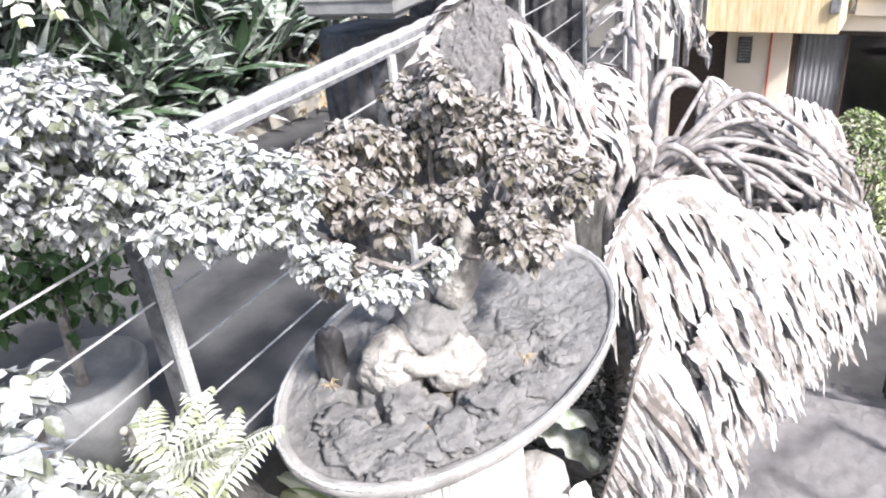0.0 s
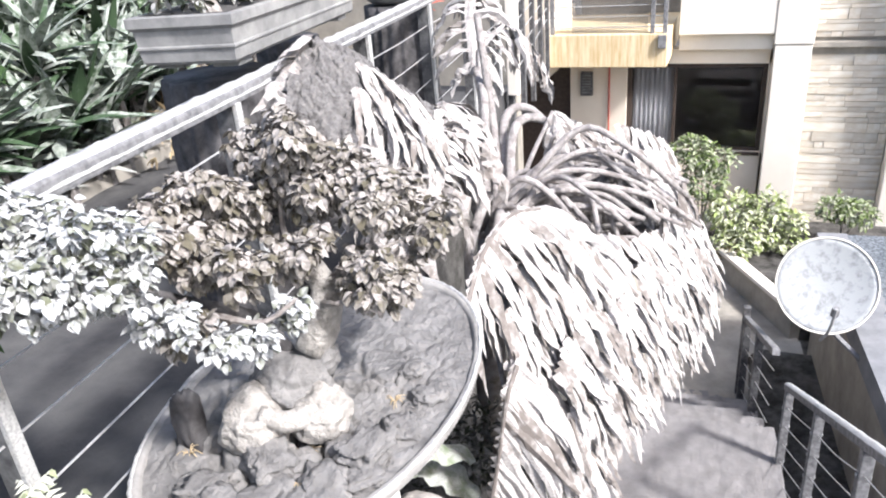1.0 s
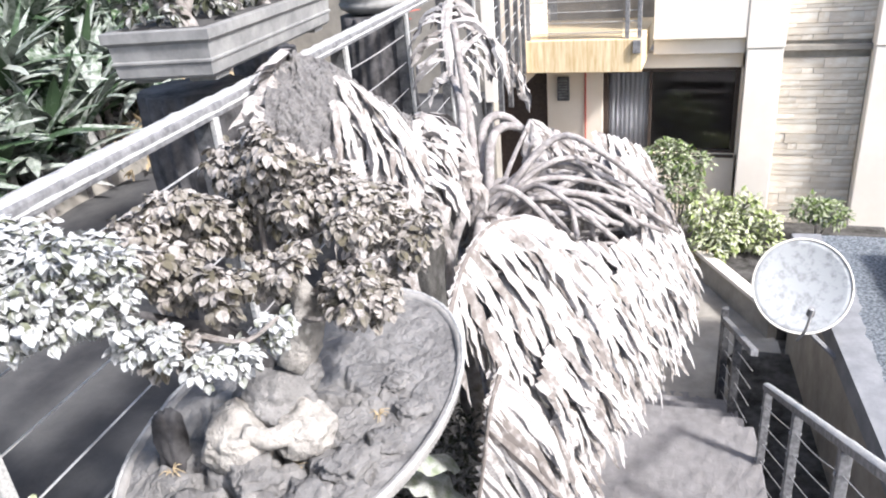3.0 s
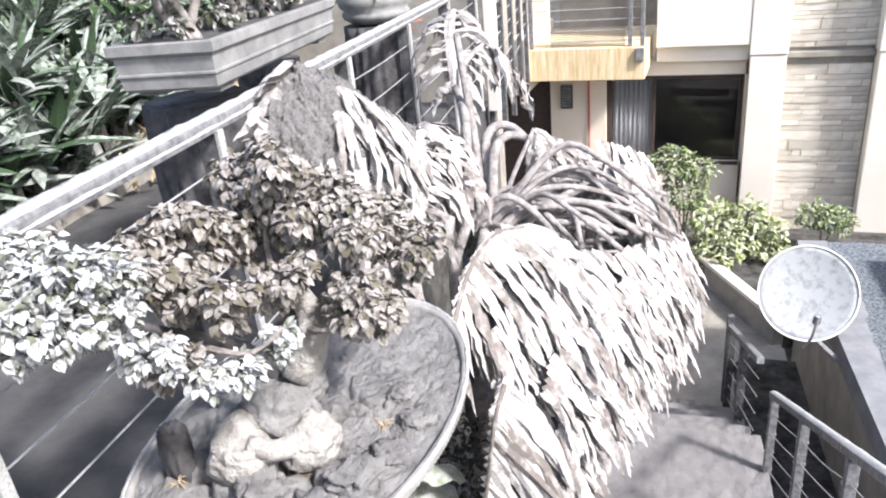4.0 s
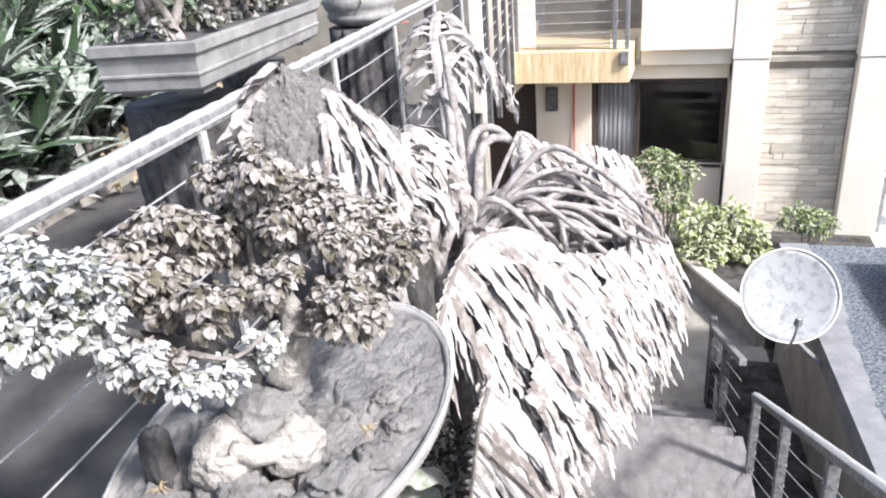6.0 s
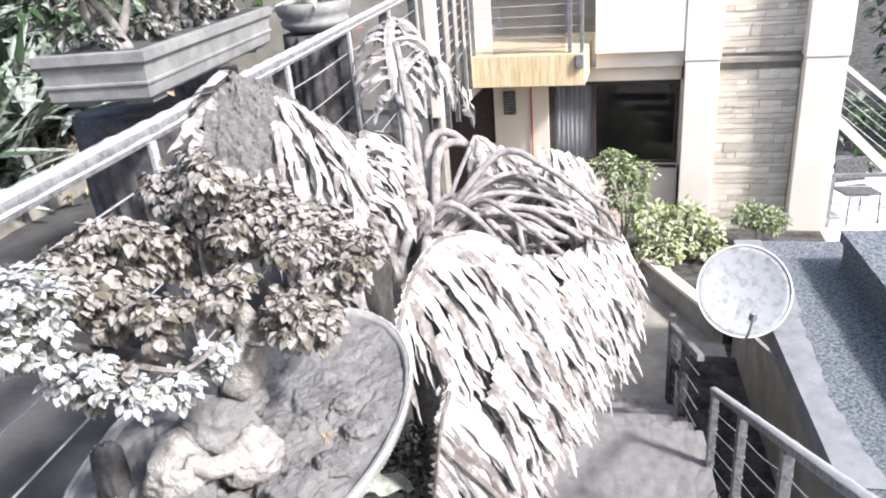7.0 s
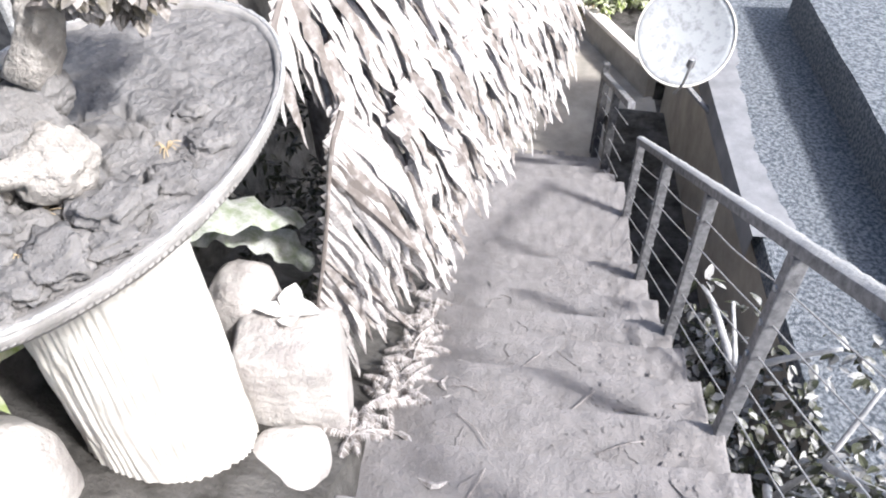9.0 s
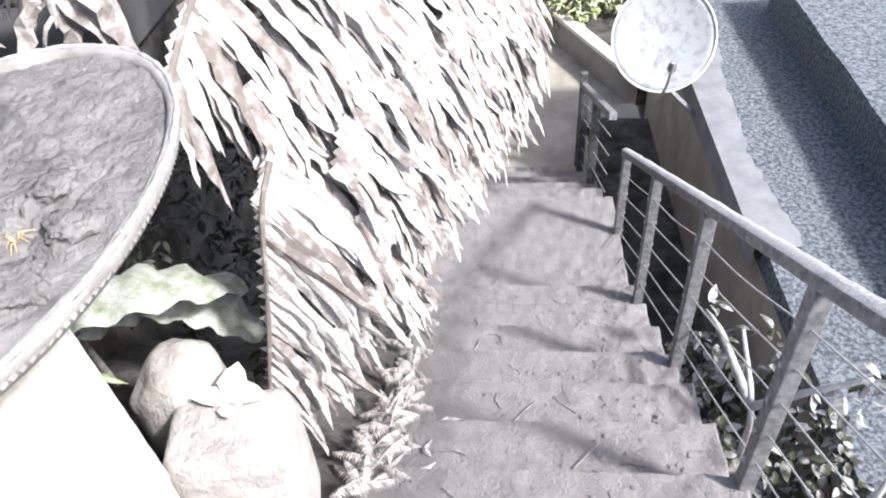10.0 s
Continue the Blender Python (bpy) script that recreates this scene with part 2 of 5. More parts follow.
def lathe(profile, seg=40, sx=1.0, sy=1.0, wobble=None):
    """A turned shape; profile: (radius, height) from the bottom up."""
    bm = bmesh.new()
    rings = []
    for r, z in profile:
        ring = []
        for k in range(seg):
            a = 2 * math.pi * k / seg
            w = 1 + (wobble(a, z) if wobble else 0)
            ring.append(bm.verts.new((math.cos(a) * r * sx * w, math.sin(a) * r * sy * w, z)))
        rings.append(ring)
    for a, b in zip(rings, rings[1:]):
        for k in range(seg):
            bm.faces.new((a[k], a[(k + 1) % seg], b[(k + 1) % seg], b[k]))
    bm.faces.new(rings[0][::-1])
    bm.faces.new(rings[-1])
    return bm


def lumpy(rx, ry, rz, amount=0.15, scale=3.0, sub=3, seed=0.0, flat=0.0):
    """A rounded, uneven stone or root."""
    bm = bmesh.new()
    bmesh.ops.create_icosphere(bm, subdivisions=sub, radius=1.0)
    for v in bm.verts:
        n = noise.fractal(v.co * scale * 0.5 + Vector((seed, seed * 1.7, 3.1)), 1.0, 2.0, 4)
        co = v.co * (1 + amount * n)
        if flat:
            co = Vector([math.copysign(abs(c) ** (1 - flat), c) for c in co])
        v.co = Vector((co.x * rx, co.y * ry, co.z * rz))
    return bm


def add_strip(bm, pts, widths, side, crease=0.25, lift=Vector((0, 0, 1)), jag=0.0, rnd=RNG):
    """A creased leaf strip along pts; side: its width direction."""
    rows = []
    for i, (p, w) in enumerate(zip(pts, widths)):
        d = (pts[min(i + 1, len(pts) - 1)] - pts[max(i - 1, 0)]).normalized()
        s = side - d * side.dot(d)
        s = s.normalized() if s.length > 1e-4 else Vector((1, 0, 0))
        up = s.cross(d)
        if up.dot(lift) < 0:
            up = -up
        if w < 1e-4:
            rows.append([bm.verts.new(p)])
        else:
            a, b = w / 2 * (1 + rnd.uniform(-jag, jag)), w / 2 * (1 + rnd.uniform(-jag, jag))
            rows.append([bm.verts.new(p - s * a - up * (crease + rnd.uniform(-jag, jag)) * w), bm.verts.new(p), bm.verts.new(p + s * b - up * (crease + rnd.uniform(-jag, jag)) * w)])
    for a, b in zip(rows, rows[1:]):
        if len(a) == 3 and len(b) == 3:
            bm.faces.new((a[0], a[1], b[1], b[0]))
            bm.faces.new((a[1], a[2], b[2], b[1]))
        elif len(a) == 3:
            bm.faces.new((a[0], a[1], b[0]))
            bm.faces.new((a[1], a[2], b[0]))
        elif len(b) == 3:
            bm.faces.new((a[0], b[1], b[0]))
            bm.faces.new((a[0], b[2], b[1]))


GROUND_PULL = Vector((0, 0, -1))


def lobed_leaf(mid, blade, length, width, count, droop=0.55, lean=0.45, sides=(1, 1), pull=GROUND_PULL, seed=1, normal=None):
    """A large divided leaf: a broad midrib blade along mid with drooping fingers down both sides."""
    rnd = random.Random(seed)
    bm = bmesh.new()
    line = spline(mid, count)
    # the undivided middle of the blade
    rows = []
    for i, p in enumerate(line):
        d = (line[min(i + 1, count)] - line[max(i - 1, 0)]).normalized()
        nrm = normal or Vector((0, 0, 1))
        s = d.cross(nrm)
        s = s.normalized() if s.length > 1e-3 else Vector((1, 0, 0))
        up = s.cross(d)
        u = i / count
        w = blade * math.sin(math.pi * min(1, 0.12 + u * 0.9)) ** 0.6
        rows.append((p, d, s, up, w, u))
    prev = None
    for p, d, s, up, w, u in rows:
        vs = [bm.verts.new(p + s * w * k - up * abs(k) * w * 0.35 + up * rnd.uniform(-0.004, 0.004)) for k in (-1, -0.5, 0, 0.5, 1)]
        if prev:
            for k in range(4):
                bm.faces.new((prev[k], prev[k + 1], vs[k + 1], vs[k]))
        prev = vs
    # the fingers
    for p, d, s, up, w, u in rows[:-1]:
        for sg, on in zip((-1, 1), sides):
            if not on:
                continue
            ll = length * on * (0.55 + 0.75 * math.sin(math.pi * (0.15 + 0.75 * u))) * rnd.uniform(0.6, 1.25)
            at = p + s * sg * w * 0.7 - up * w * 0.2
            way = (s * sg + d * (lean + rnd.uniform(-0.3, 0.35)) + up * rnd.uniform(-0.1, 0.35)).normalized()
            seg = 7
            pts, q = [at], at.copy()
            wave, phase = rnd.uniform(0.1, 0.32), rnd.uniform(0, 6.28)
            for k in range(seg):
                way = (way * (1 - droop * 0.34) + pull * droop * rnd.uniform(0.2, 0.5) + (d * math.sin(phase + k * 1.3) + up * math.cos(phase * 2 + k * 1.7)) * wave).normalized()
                q = q + way * ll / seg
                pts.append(q.copy())
            ww = width * rnd.uniform(0.7, 1.25)
            widths = [ww * 0.3, ww * 0.8, ww, ww * 1.1, ww * 1.1, ww * 0.95, ww * 0.6, 0]
            add_strip(bm, pts, widths, (d + up * rnd.uniform(-0.6, 0.6)).normalized(), rnd.uniform(-0.05, 0.4), up, min(0.38, 0.018 / width), rnd)
    return bm


def fan_leaf(rib, count, length, dirs, width, pull=0.3, seed=1, normal=Vector((0.62, -0.5, 0.45)), taper=(1.0, 1.0), joined=0.5, ribbed=True, wave=0.17):
    """Half of a large divided leaf: fingers side by side along a rib, joined into a ribbed blade at first, then free and pointed."""
    rnd = random.Random(seed)
    bm = bmesh.new()
    line = spline(rib, 60)
    d0, d1 = Vector(dirs[0]).normalized(), Vector(dirs[1]).normalized()
    seg = 11
    for i in range(count):
        t = (i + rnd.uniform(-0.2, 0.2)) / max(1, count - 1)
        k = min(max(t, 0), 1) * 59.99
        n = int(k)
        p = line[n].lerp(line[n + 1], k - n)
        along = (line[min(n + 3, 60)] - line[max(n - 3, 0)]).normalized()
        way = (d0.lerp(d1, t) + Vector((rnd.gauss(0, 0.06), rnd.gauss(0, 0.06), rnd.gauss(0, 0.05)))).normalized()
        ll = length * (taper[0] + (taper[1] - taper[0]) * t) * (0.72 + 0.3 * math.sin(math.pi * (0.12 + 0.76 * t))) * rnd.uniform(0.62, 1.2)
        q, pts = p - way * 0.012, []
        bend, turn = rnd.uniform(0.6, 1.5), rnd.gauss(0, 0.09)
        phase, amp = rnd.uniform(0, 6.28), wave * rnd.uniform(0.4, 1.4)
        for j in range(seg + 1):
            pts.append(q.copy())
            u = j / seg
            way = (way + Vector((0, 0, -1)) * pull * bend * (0.35 + 0.5 * u) * 0.4 + along * turn * u + along * amp * math.sin(phase + j * 0.95) + normal * (amp * 0.9 * math.cos(phase * 2.3 + j * 1.25) * (0.3 + u))).normalized()
            q = q + way * ll / seg
        w = width * rnd.uniform(0.85, 1.15)
        ws = []
        for j in range(seg + 1):
            u = j / seg
            free = max(0.0, (u - joined) / (1 - joined))
            ws.append(w * (1.12 if u < joined else (0.98 - 0.3 * math.sin(free * math.pi * 0.45)) * (1 - free ** 3.2) ** 0.8) * (1 + rnd.uniform(-0.2, 0.2)) if j < seg else 0)
        add_strip(bm, pts, ws, along, rnd.uniform(0.05, 0.42), normal, 0.16, rnd)
    if ribbed:
        add_tube(bm, line[::3], 0.009, 0.006, 6, 0.1, rnd)
    return bm


def add_small_leaf(bm, p, way, size, rnd, wide=0.62):
    """One small oval leaf with a pointed tip, folded along its rib and curled."""
    way = way.normalized()
    side = way.cross(Vector((rnd.uniform(-0.4, 0.4), rnd.uniform(-0.4, 0.4), 1)))
    side = side.normalized() if side.length > 1e-3 else Vector((1, 0, 0))
    up = side.cross(way)
    w, fold, curl = size * wide / 2, rnd.uniform(0.0, 0.5), rnd.uniform(0.1, 0.5)
    at = lambda u, v: p + way * size * u + side * w * v + up * (abs(v) * w * fold - size * curl * u * u)
    a, tip = bm.verts.new(at(0, 0)), bm.verts.new(at(1, 0))
    m1, m2 = bm.verts.new(at(0.34, 0)), bm.verts.new(at(0.7, 0))
    for sg in (1, -1):
        e1, e2, e3 = bm.verts.new(at(0.14, 0.62 * sg)), bm.verts.new(at(0.42, sg)), bm.verts.new(at(0.74, 0.66 * sg))
        for f in ((a, m1, e2, e1), (m1, m2, e3, e2), (m2, tip, e3)):
            bm.faces.new(f if sg > 0 else f[::-1])


def leaf_mass(blobs, count, size, seed, droop=0.5, rosette=5, wide=0.62, shell=0.5, clump=0):
    """Rosettes of small leaves in and on a group of uneven blobs (centre, radii)."""
    rnd = random.Random(seed)
    bm = bmesh.new()
    if clump:
        fine = []
        for c, r in blobs:
            for _ in range(clump):
                d = Vector((rnd.gauss(0, 1), rnd.gauss(0, 1), rnd.gauss(0.1, 1))).normalized() * rnd.uniform(0.45, 1.05)
                k = rnd.uniform(0.34, 0.62)
                fine.append(((c[0] + d.x * r[0], c[1] + d.y * r[1], c[2] + d.z * r[2]), (r[0] * k, r[1] * k, max(r[2] * k, 0.022))))
        blobs = fine
    vol = [b[1][0] * b[1][1] * b[1][2] for b in blobs]
    for c, r in rnd.choices(blobs, weights=[v ** 0.67 for v in vol], k=count):
        d = Vector((rnd.gauss(0, 1), rnd.gauss(0, 1), rnd.gauss(0.2, 1))).normalized()
        k = shell + (1 - shell) * rnd.random() ** 0.6
        k *= 1 + 0.28 * noise.noise(Vector(c) * 9 + d * 2.2)
        p = Vector(c) + Vector((d.x * r[0], d.y * r[1], d.z * r[2])) * k
        for j in range(rnd.randint(max(1, rosette - 2), rosette + 1)):
            out = (d * 0.6 + Vector((rnd.gauss(0, 1), rnd.gauss(0, 1), rnd.gauss(0, 0.6))) * 0.8 + Vector((0, 0, -droop))).normalized()
            add_small_leaf(bm, p + out * size * 0.15, out, size * rnd.uniform(0.6, 1.25), rnd, wide)
    return bm


def strap_plant(c, count, length, width, seed, arch=0.6, up0=0.5):
    """A tuft of long arching pointed leaves."""
    rnd = random.Random(seed)
    bm = bmesh.new()
    for i in range(count):
        a = rnd.uniform(0, 2 * math.pi)
        el = rnd.uniform(up0 - 0.45, up0 + 0.7)
        way = Vector((math.cos(a) * math.cos(el), math.sin(a) * math.cos(el), math.sin(el)))
        ll = length * rnd.uniform(0.6, 1.15)
        q = Vector(c) + Vector((0, 0, rnd.uniform(0, 0.3 * length))) + way * 0.02
        pts = [q.copy()]
        for k in range(6):
            way = (way + Vector((0, 0, -1)) * arch * 0.2 * rnd.uniform(0.6, 1.4)).normalized()
            q = q + way * ll / 6
            pts.append(q.copy())
        w = width * rnd.uniform(0.75, 1.2)
        add_strip(bm, pts, [w * 0.5, w * 0.9, w, w * 0.95, w * 0.7, w * 0.4, 0], way.cross(Vector((0, 0, 1))), 0.22)
    return bm


def fern_frond(bm, base, way, length, width, rnd, arch=0.5):
    q, pts = Vector(base), [Vector(base)]
    way = Vector(way).normalized()
    n = 14
    for k in range(n):
        way = (way + Vector((0, 0, -1)) * arch * 0.1).normalized()
        q = q + way * length / n
        pts.append(q.copy())
    add_tube(bm, pts, 0.003, 0.0012, 3)
    for k in range(2, n + 1):
        d = (pts[k] - pts[k - 1]).normalized()
        s = d.cross(Vector((0, 0, 1))).normalized()
        w = width * math.sin(math.pi * (0.12 + 0.85 * k / (n + 1)))
        for sg in (-1, 1):
            o = (s * sg + d * 0.45).normalized()
            add_strip(bm, [pts[k], pts[k] + o * w * 0.5 + Vector((0, 0, -0.004)), pts[k] + o * w + Vector((0, 0, -0.02))],
                      [length / n * 0.6, length / n * 0.75, 0], d, 0.1)


ST = pose(0, 0, 0, 0, 0, 4.84)
RISE, RUN = 0.155, 0.300
PATH_Z, LANDING_Z, LOW_Z = 1.085, -1.085, -1.90


def stair_line(u):
    return -0.543 * u


# ---- ground ----
def height(x, y):
    u = 0.9964 * y - 0.0844 * x
    v = 0.9964 * x + 0.0844 * y
    up = min(max(stair_line(u), LOW_Z), PATH_Z)
    if v < -2.22:
        return PATH_Z - 0.08 if u < 4.6 else max(LOW_Z, PATH_Z - 0.08 - (u - 4.6) * 3)
    if v < -1.16:
        k = (-1.16 - v) / 1.06
        base = up + 0.02 + 0.33 * k + 0.06 * noise.noise(Vector((x * 3, y * 3, 0)))
        return min(base, PATH_Z - 0.08)
    if v < 0.02:
        return up - 0.42
    if v < 0.75 and u < 5:
        return -1.75
    return LOW_Z - 0.05


def build_ground():
    xs = [-2500, -400, -80, -30, -15, -9, -6] + [-5 + 0.1 * i for i in range(96)] + [5, 6, 9, 15, 30, 80, 400, 2500]
    ys = [-2500, -400, -80, -30, -15, -8, -5] + [-4 + 0.1 * i for i in range(131)] + [10, 15, 30, 80, 400, 2500]
    bm = bmesh.new()
    grid = [[bm.verts.new((x, y, height(x, y))) for x in xs] for y in ys]
    for a, b in zip(grid, grid[1:]):
        for k in range(len(xs) - 1):
            bm.faces.new((a[k], a[k + 1], b[k + 1], b[k]))
    ob = part("ground", bm, "soil")
    tagged(ob, "dark garden soil dusted with grey ash", "ground", kind="structure")


build_ground()

# ---- stairs, landings, paths ----
stairs = thing("stairs", "ash-covered concrete garden stairs going down", "stairs", ST, kind="structure")


def tread(w0, w1, u0, u1, z, seed):
    """One worn concrete step under a layer of ash, its nose rounded and ragged."""
    bm = bmesh.new()
    n = 110
    deep = u1 - u0 + 0.03
    prof = [(0.0, -0.45), (0.0, -0.05), (0.004, -0.022), (0.014, -0.006), (0.03, 0.0)] + [(0.03 + (deep - 0.03) * k / 22, 0.0) for k in range(1, 23)]
    rows = []
    for j, (du, dz) in enumerate(prof):
        row = []
        for i in range(n + 1):
            v = w0 + (w1 - w0) * i / n
            wob = 0.018 * noise.fractal(Vector((v * 7, seed * 3.7, 1)), 1, 2, 3) if 1 <= j <= 4 else 0
            edge = max(0.0, (v - w1 + 0.35) / 0.35)
            lump = (0.008 + 0.012 * edge) * noise.fractal(Vector((v * 11, du * 11, seed * 1.3)), 0.9, 2, 4) if j >= 2 else 0
            row.append(bm.verts.new((v, u0 + du + wob, z + dz + lump)))
        rows.append(row)
    for a, b in zip(rows, rows[1:]):
        for k in range(n):
            bm.faces.new((a[k], a[k + 1], b[k + 1], b[k]))
    for k in (0, n):
        vs = [r[k] for r in rows]
        low = bm.verts.new((vs[-1].co.x, vs[-1].co.y, z - 0.45))
        bm.faces.new((*vs, low) if k == 0 else (low, *vs[::-1]))
    return bm


for i in range(-7, 8):
    u1 = RUN * i
    part("step", tread(-1.24, 0.03, u1 - RUN, u1, -RISE * i, i + 20), "step", stairs, "", True)
part("landing", tread(-1.25, 0.03, RUN * 7 - 0.0, 2.86, LANDING_Z - 0.004, 60), "step", stairs, "", True)
for i in range(1, 6):
    u0 = 2.86 + RUN * (i - 1)
    part("step", tread(-1.25, 0.0, u0, u0 + RUN, LANDING_Z - 0.163 * i, i + 70), "step", stairs, "", True)

walkway = part("lower_path", box((-3.2, 4.2, LOW_Z - 0.1), (0.62, 8.4, LOW_Z), 0.0, ST), "concrete")
tagged(walkway, "pale ash-covered concrete walkway below the stairs", "path", kind="structure")
top_land = part("upper_landing", box((-2.2, -6.0, PATH_Z - 0.2), (0.1, -RUN * 7 - RUN, PATH_Z), 0.0, ST), "step")
tagged(top_land, "ash-covered concrete landing at the head of the stairs", "landing", kind="structure")


def strewn_slab(lo, hi, z, thick, nx, ny, amp, seed):
    bm = bmesh.new()
    g = []
    for j in range(ny + 1):
        row = []
        for i in range(nx + 1):
            x, y = lo[0] + (hi[0] - lo[0]) * i / nx, lo[1] + (hi[1] - lo[1]) * j / ny
            row.append(bm.verts.new((x, y, z + amp * noise.fractal(Vector((x * 2.5, y * 2.5, seed)), 1, 2, 4))))
        g.append(row)
    for a, b in zip(g, g[1:]):
        for k in range(nx):
            bm.faces.new((a[k], a[k + 1], b[k + 1], b[k]))
    ring = g[0] + [r[-1] for r in g[1:]] + g[-1][-2::-1] + [r[0] for r in g[-2:0:-1]]
    low = [bm.verts.new((v.co.x, v.co.y, z - thick)) for v in ring]
    m = len(ring)
    for k in range(m):
        bm.faces.new((ring[k], low[k], low[(k + 1) % m], ring[(k + 1) % m]))
    return bm


# the path colour carries the shade of bowl, tree and railing
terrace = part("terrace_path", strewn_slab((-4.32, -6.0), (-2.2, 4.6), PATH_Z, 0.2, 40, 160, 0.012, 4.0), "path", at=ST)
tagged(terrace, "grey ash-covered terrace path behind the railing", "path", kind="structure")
kerb = part("kerb", box((-4.44, -6.0, PATH_Z - 0.1), (-4.324, 4.6, PATH_Z + 0.09), 0.015, ST), "concrete")
tagged(kerb, "low dusty concrete kerb along the plant bed", "kerb", kind="structure")


def step_debris():
    """Crumbs and clumps of ash scattered over the steps, most towards the railing."""
    rnd = random.Random(44)
    bm = bmesh.new()
    for i in range(420):
        k = rnd.randint(-4, 6)
        v = -0.1 - abs(rnd.gauss(0, 0.28))
        u = RUN * k - rnd.uniform(0.02, RUN - 0.04)
        c = Vector((max(v, -1.1), u, -RISE * k + 0.004))
        r = rnd.uniform(0.004, 0.011)
        vs = bmesh.ops.create_icosphere(bm, subdivisions=1, radius=1.0)["verts"]
        for q in vs:
            q.co = c + Vector((q.co.x * r * rnd.uniform(0.7, 1.5), q.co.y * r * rnd.uniform(0.7, 1.5), q.co.z * r * 0.35))
    for i in range(46):
        k = rnd.randint(-4, 5)
        x, u = rnd.uniform(-0.95, -0.08), RUN * k - rnd.uniform(0.05, RUN - 0.05)
        a, pts = rnd.uniform(0, 6.28), []
        for n in range(6):
            pts.append(Vector((min(x, -0.03), min(max(u, RUN * (k - 1) + 0.03), RUN * k - 0.03), -RISE * k + 0.003)))
            a += rnd.uniform(-0.9, 0.9)
            x, u = x + 0.022 * math.cos(a), u + 0.022 * math.sin(a)
        add_tube(bm, pts, 0.0055, 0.003, 5, 0.3)
    tagged(part("ash_crumbs", bm, "step", at=ST), "crumbs of grey ash scattered over the steps", "ash crumbs", kind="stuff")
    for i in range(9):
        k = rnd.randint(-3, 3)
        a = ST @ Vector((rnd.uniform(-1.0, -0.3), RUN * k - 0.12, -RISE * k + 0.012))
        d = Vector((rnd.uniform(-1, 1), rnd.uniform(-1, 1), 0)).normalized() * rnd.uniform(0.05, 0.12)
        tw = part("twig", tube((a - d, a + Vector((0.01, 0.012, 0.004)), a + d), 0.003, 0.002, 5, 5), "stem")
        tagged(tw, "thin ash-coated twig lying on a step", "twig", "twigs on the steps")


# ---- railings ----
def stair_rail():
    r = thing("stair_railing", "square steel stair railing with ash-topped handrail and cables", "railing", ST)
    H = 0.90
    fitting = mesh_of("cable_fitting", box((-0.032, -0.008, -0.008), (0.032, 0.008, 0.008), 0.002), "wire")
    us = [-2.54, -1.69, -0.85, 0.0, 0.86, 1.69, 2.50]
    v = lambda u: 0.02
    top = part("handrail", bar((0.02, -2.75, stair_line(-2.75) + H), (0.02, 2.56, stair_line(2.56) + H), 0.055, 0.04, 0.006), "steel", r)
    bm = bmesh.new()
    rnd = random.Random(5)
    n = 150
    rows = []
    for i in range(n + 1):
        u = -2.75 + 5.31 * i / n
        z = stair_line(u) + H + 0.02
        e = 0.004 * noise.noise(Vector((u * 14, 0, 0)))
        rows.append([bm.verts.new((0.02 + k * (0.027 + e), u, z + (0.012 + 0.006 * noise.noise(Vector((u * 20, k, 2)))) * (1 - abs(k) ** 3) + 0.002)) for k in (-1, -0.5, 0, 0.5, 1)])
    for a, b in zip(rows, rows[1:]):
        for k in range(4):
            bm.faces.new((a[k], a[k + 1], b[k + 1], b[k]))
    part("ash_ridge", bm, "railtop", top, "white ash lying on the handrail", True)
    for u in us:
        z = stair_line(u)
        post = part("post", box((-0.005, u - 0.026, z - 0.12), (0.045, u + 0.026, z + H - 0.02), 0.005), "steel", r)
        for k in range(5):
            fit_ob = new("cable_fitting", fitting)
            fit_ob.parent = post
            fit_ob.matrix_basis = Matrix.Translation((0.02, u, z + H - 0.16 - 0.15 * k))
    for k in range(5):
        for a, b in zip(us, us[1:]):
            dz = H - 0.16 - 0.15 * k
            pa, pb = Vector((0.02, a, stair_line(a) + dz)), Vector((0.02, b, stair_line(b) + dz))
            sag = 0.02 if (k == 0 and a in (0.86, 0.0)) else 0.006
            mid = (pa + pb) / 2 - Vector((0, 0, sag))
            part("cable", tube((pa, mid, pb), 0.003, n=8, sides=5), "wire", r)
    return r


def low_rail():
    r = thing("lower_stair_railing", "dark iron railing of the lower flight dusted with ash", "railing", ST)
    a, b = Vector((-0.05, 2.75, LANDING_Z + 0.74)), Vector((-0.05, 4.42, LOW_Z + 0.84))
    part("handrail", bar(a, b, 0.05, 0.05, 0.005), "steel", r)
    for u in (3.5, 4.25, 4.42):
        k = (u - a.y) / (b.y - a.y)
        zt = a.z + (b.z - a.z) * k
        part("post", box((-0.08, u - 0.03, zt - 0.98), (-0.02, u + 0.03, zt + (0.12 if u > 4.3 else 0)), 0.004), "post", r)
    for k in range(5):
        dz = Vector((0, 0, -0.15 - 0.15 * k))
        part("cable", tube((a + dz, (a + b) / 2 + dz, b + dz), 0.003, n=4, sides=5), "wire", r)
    return r


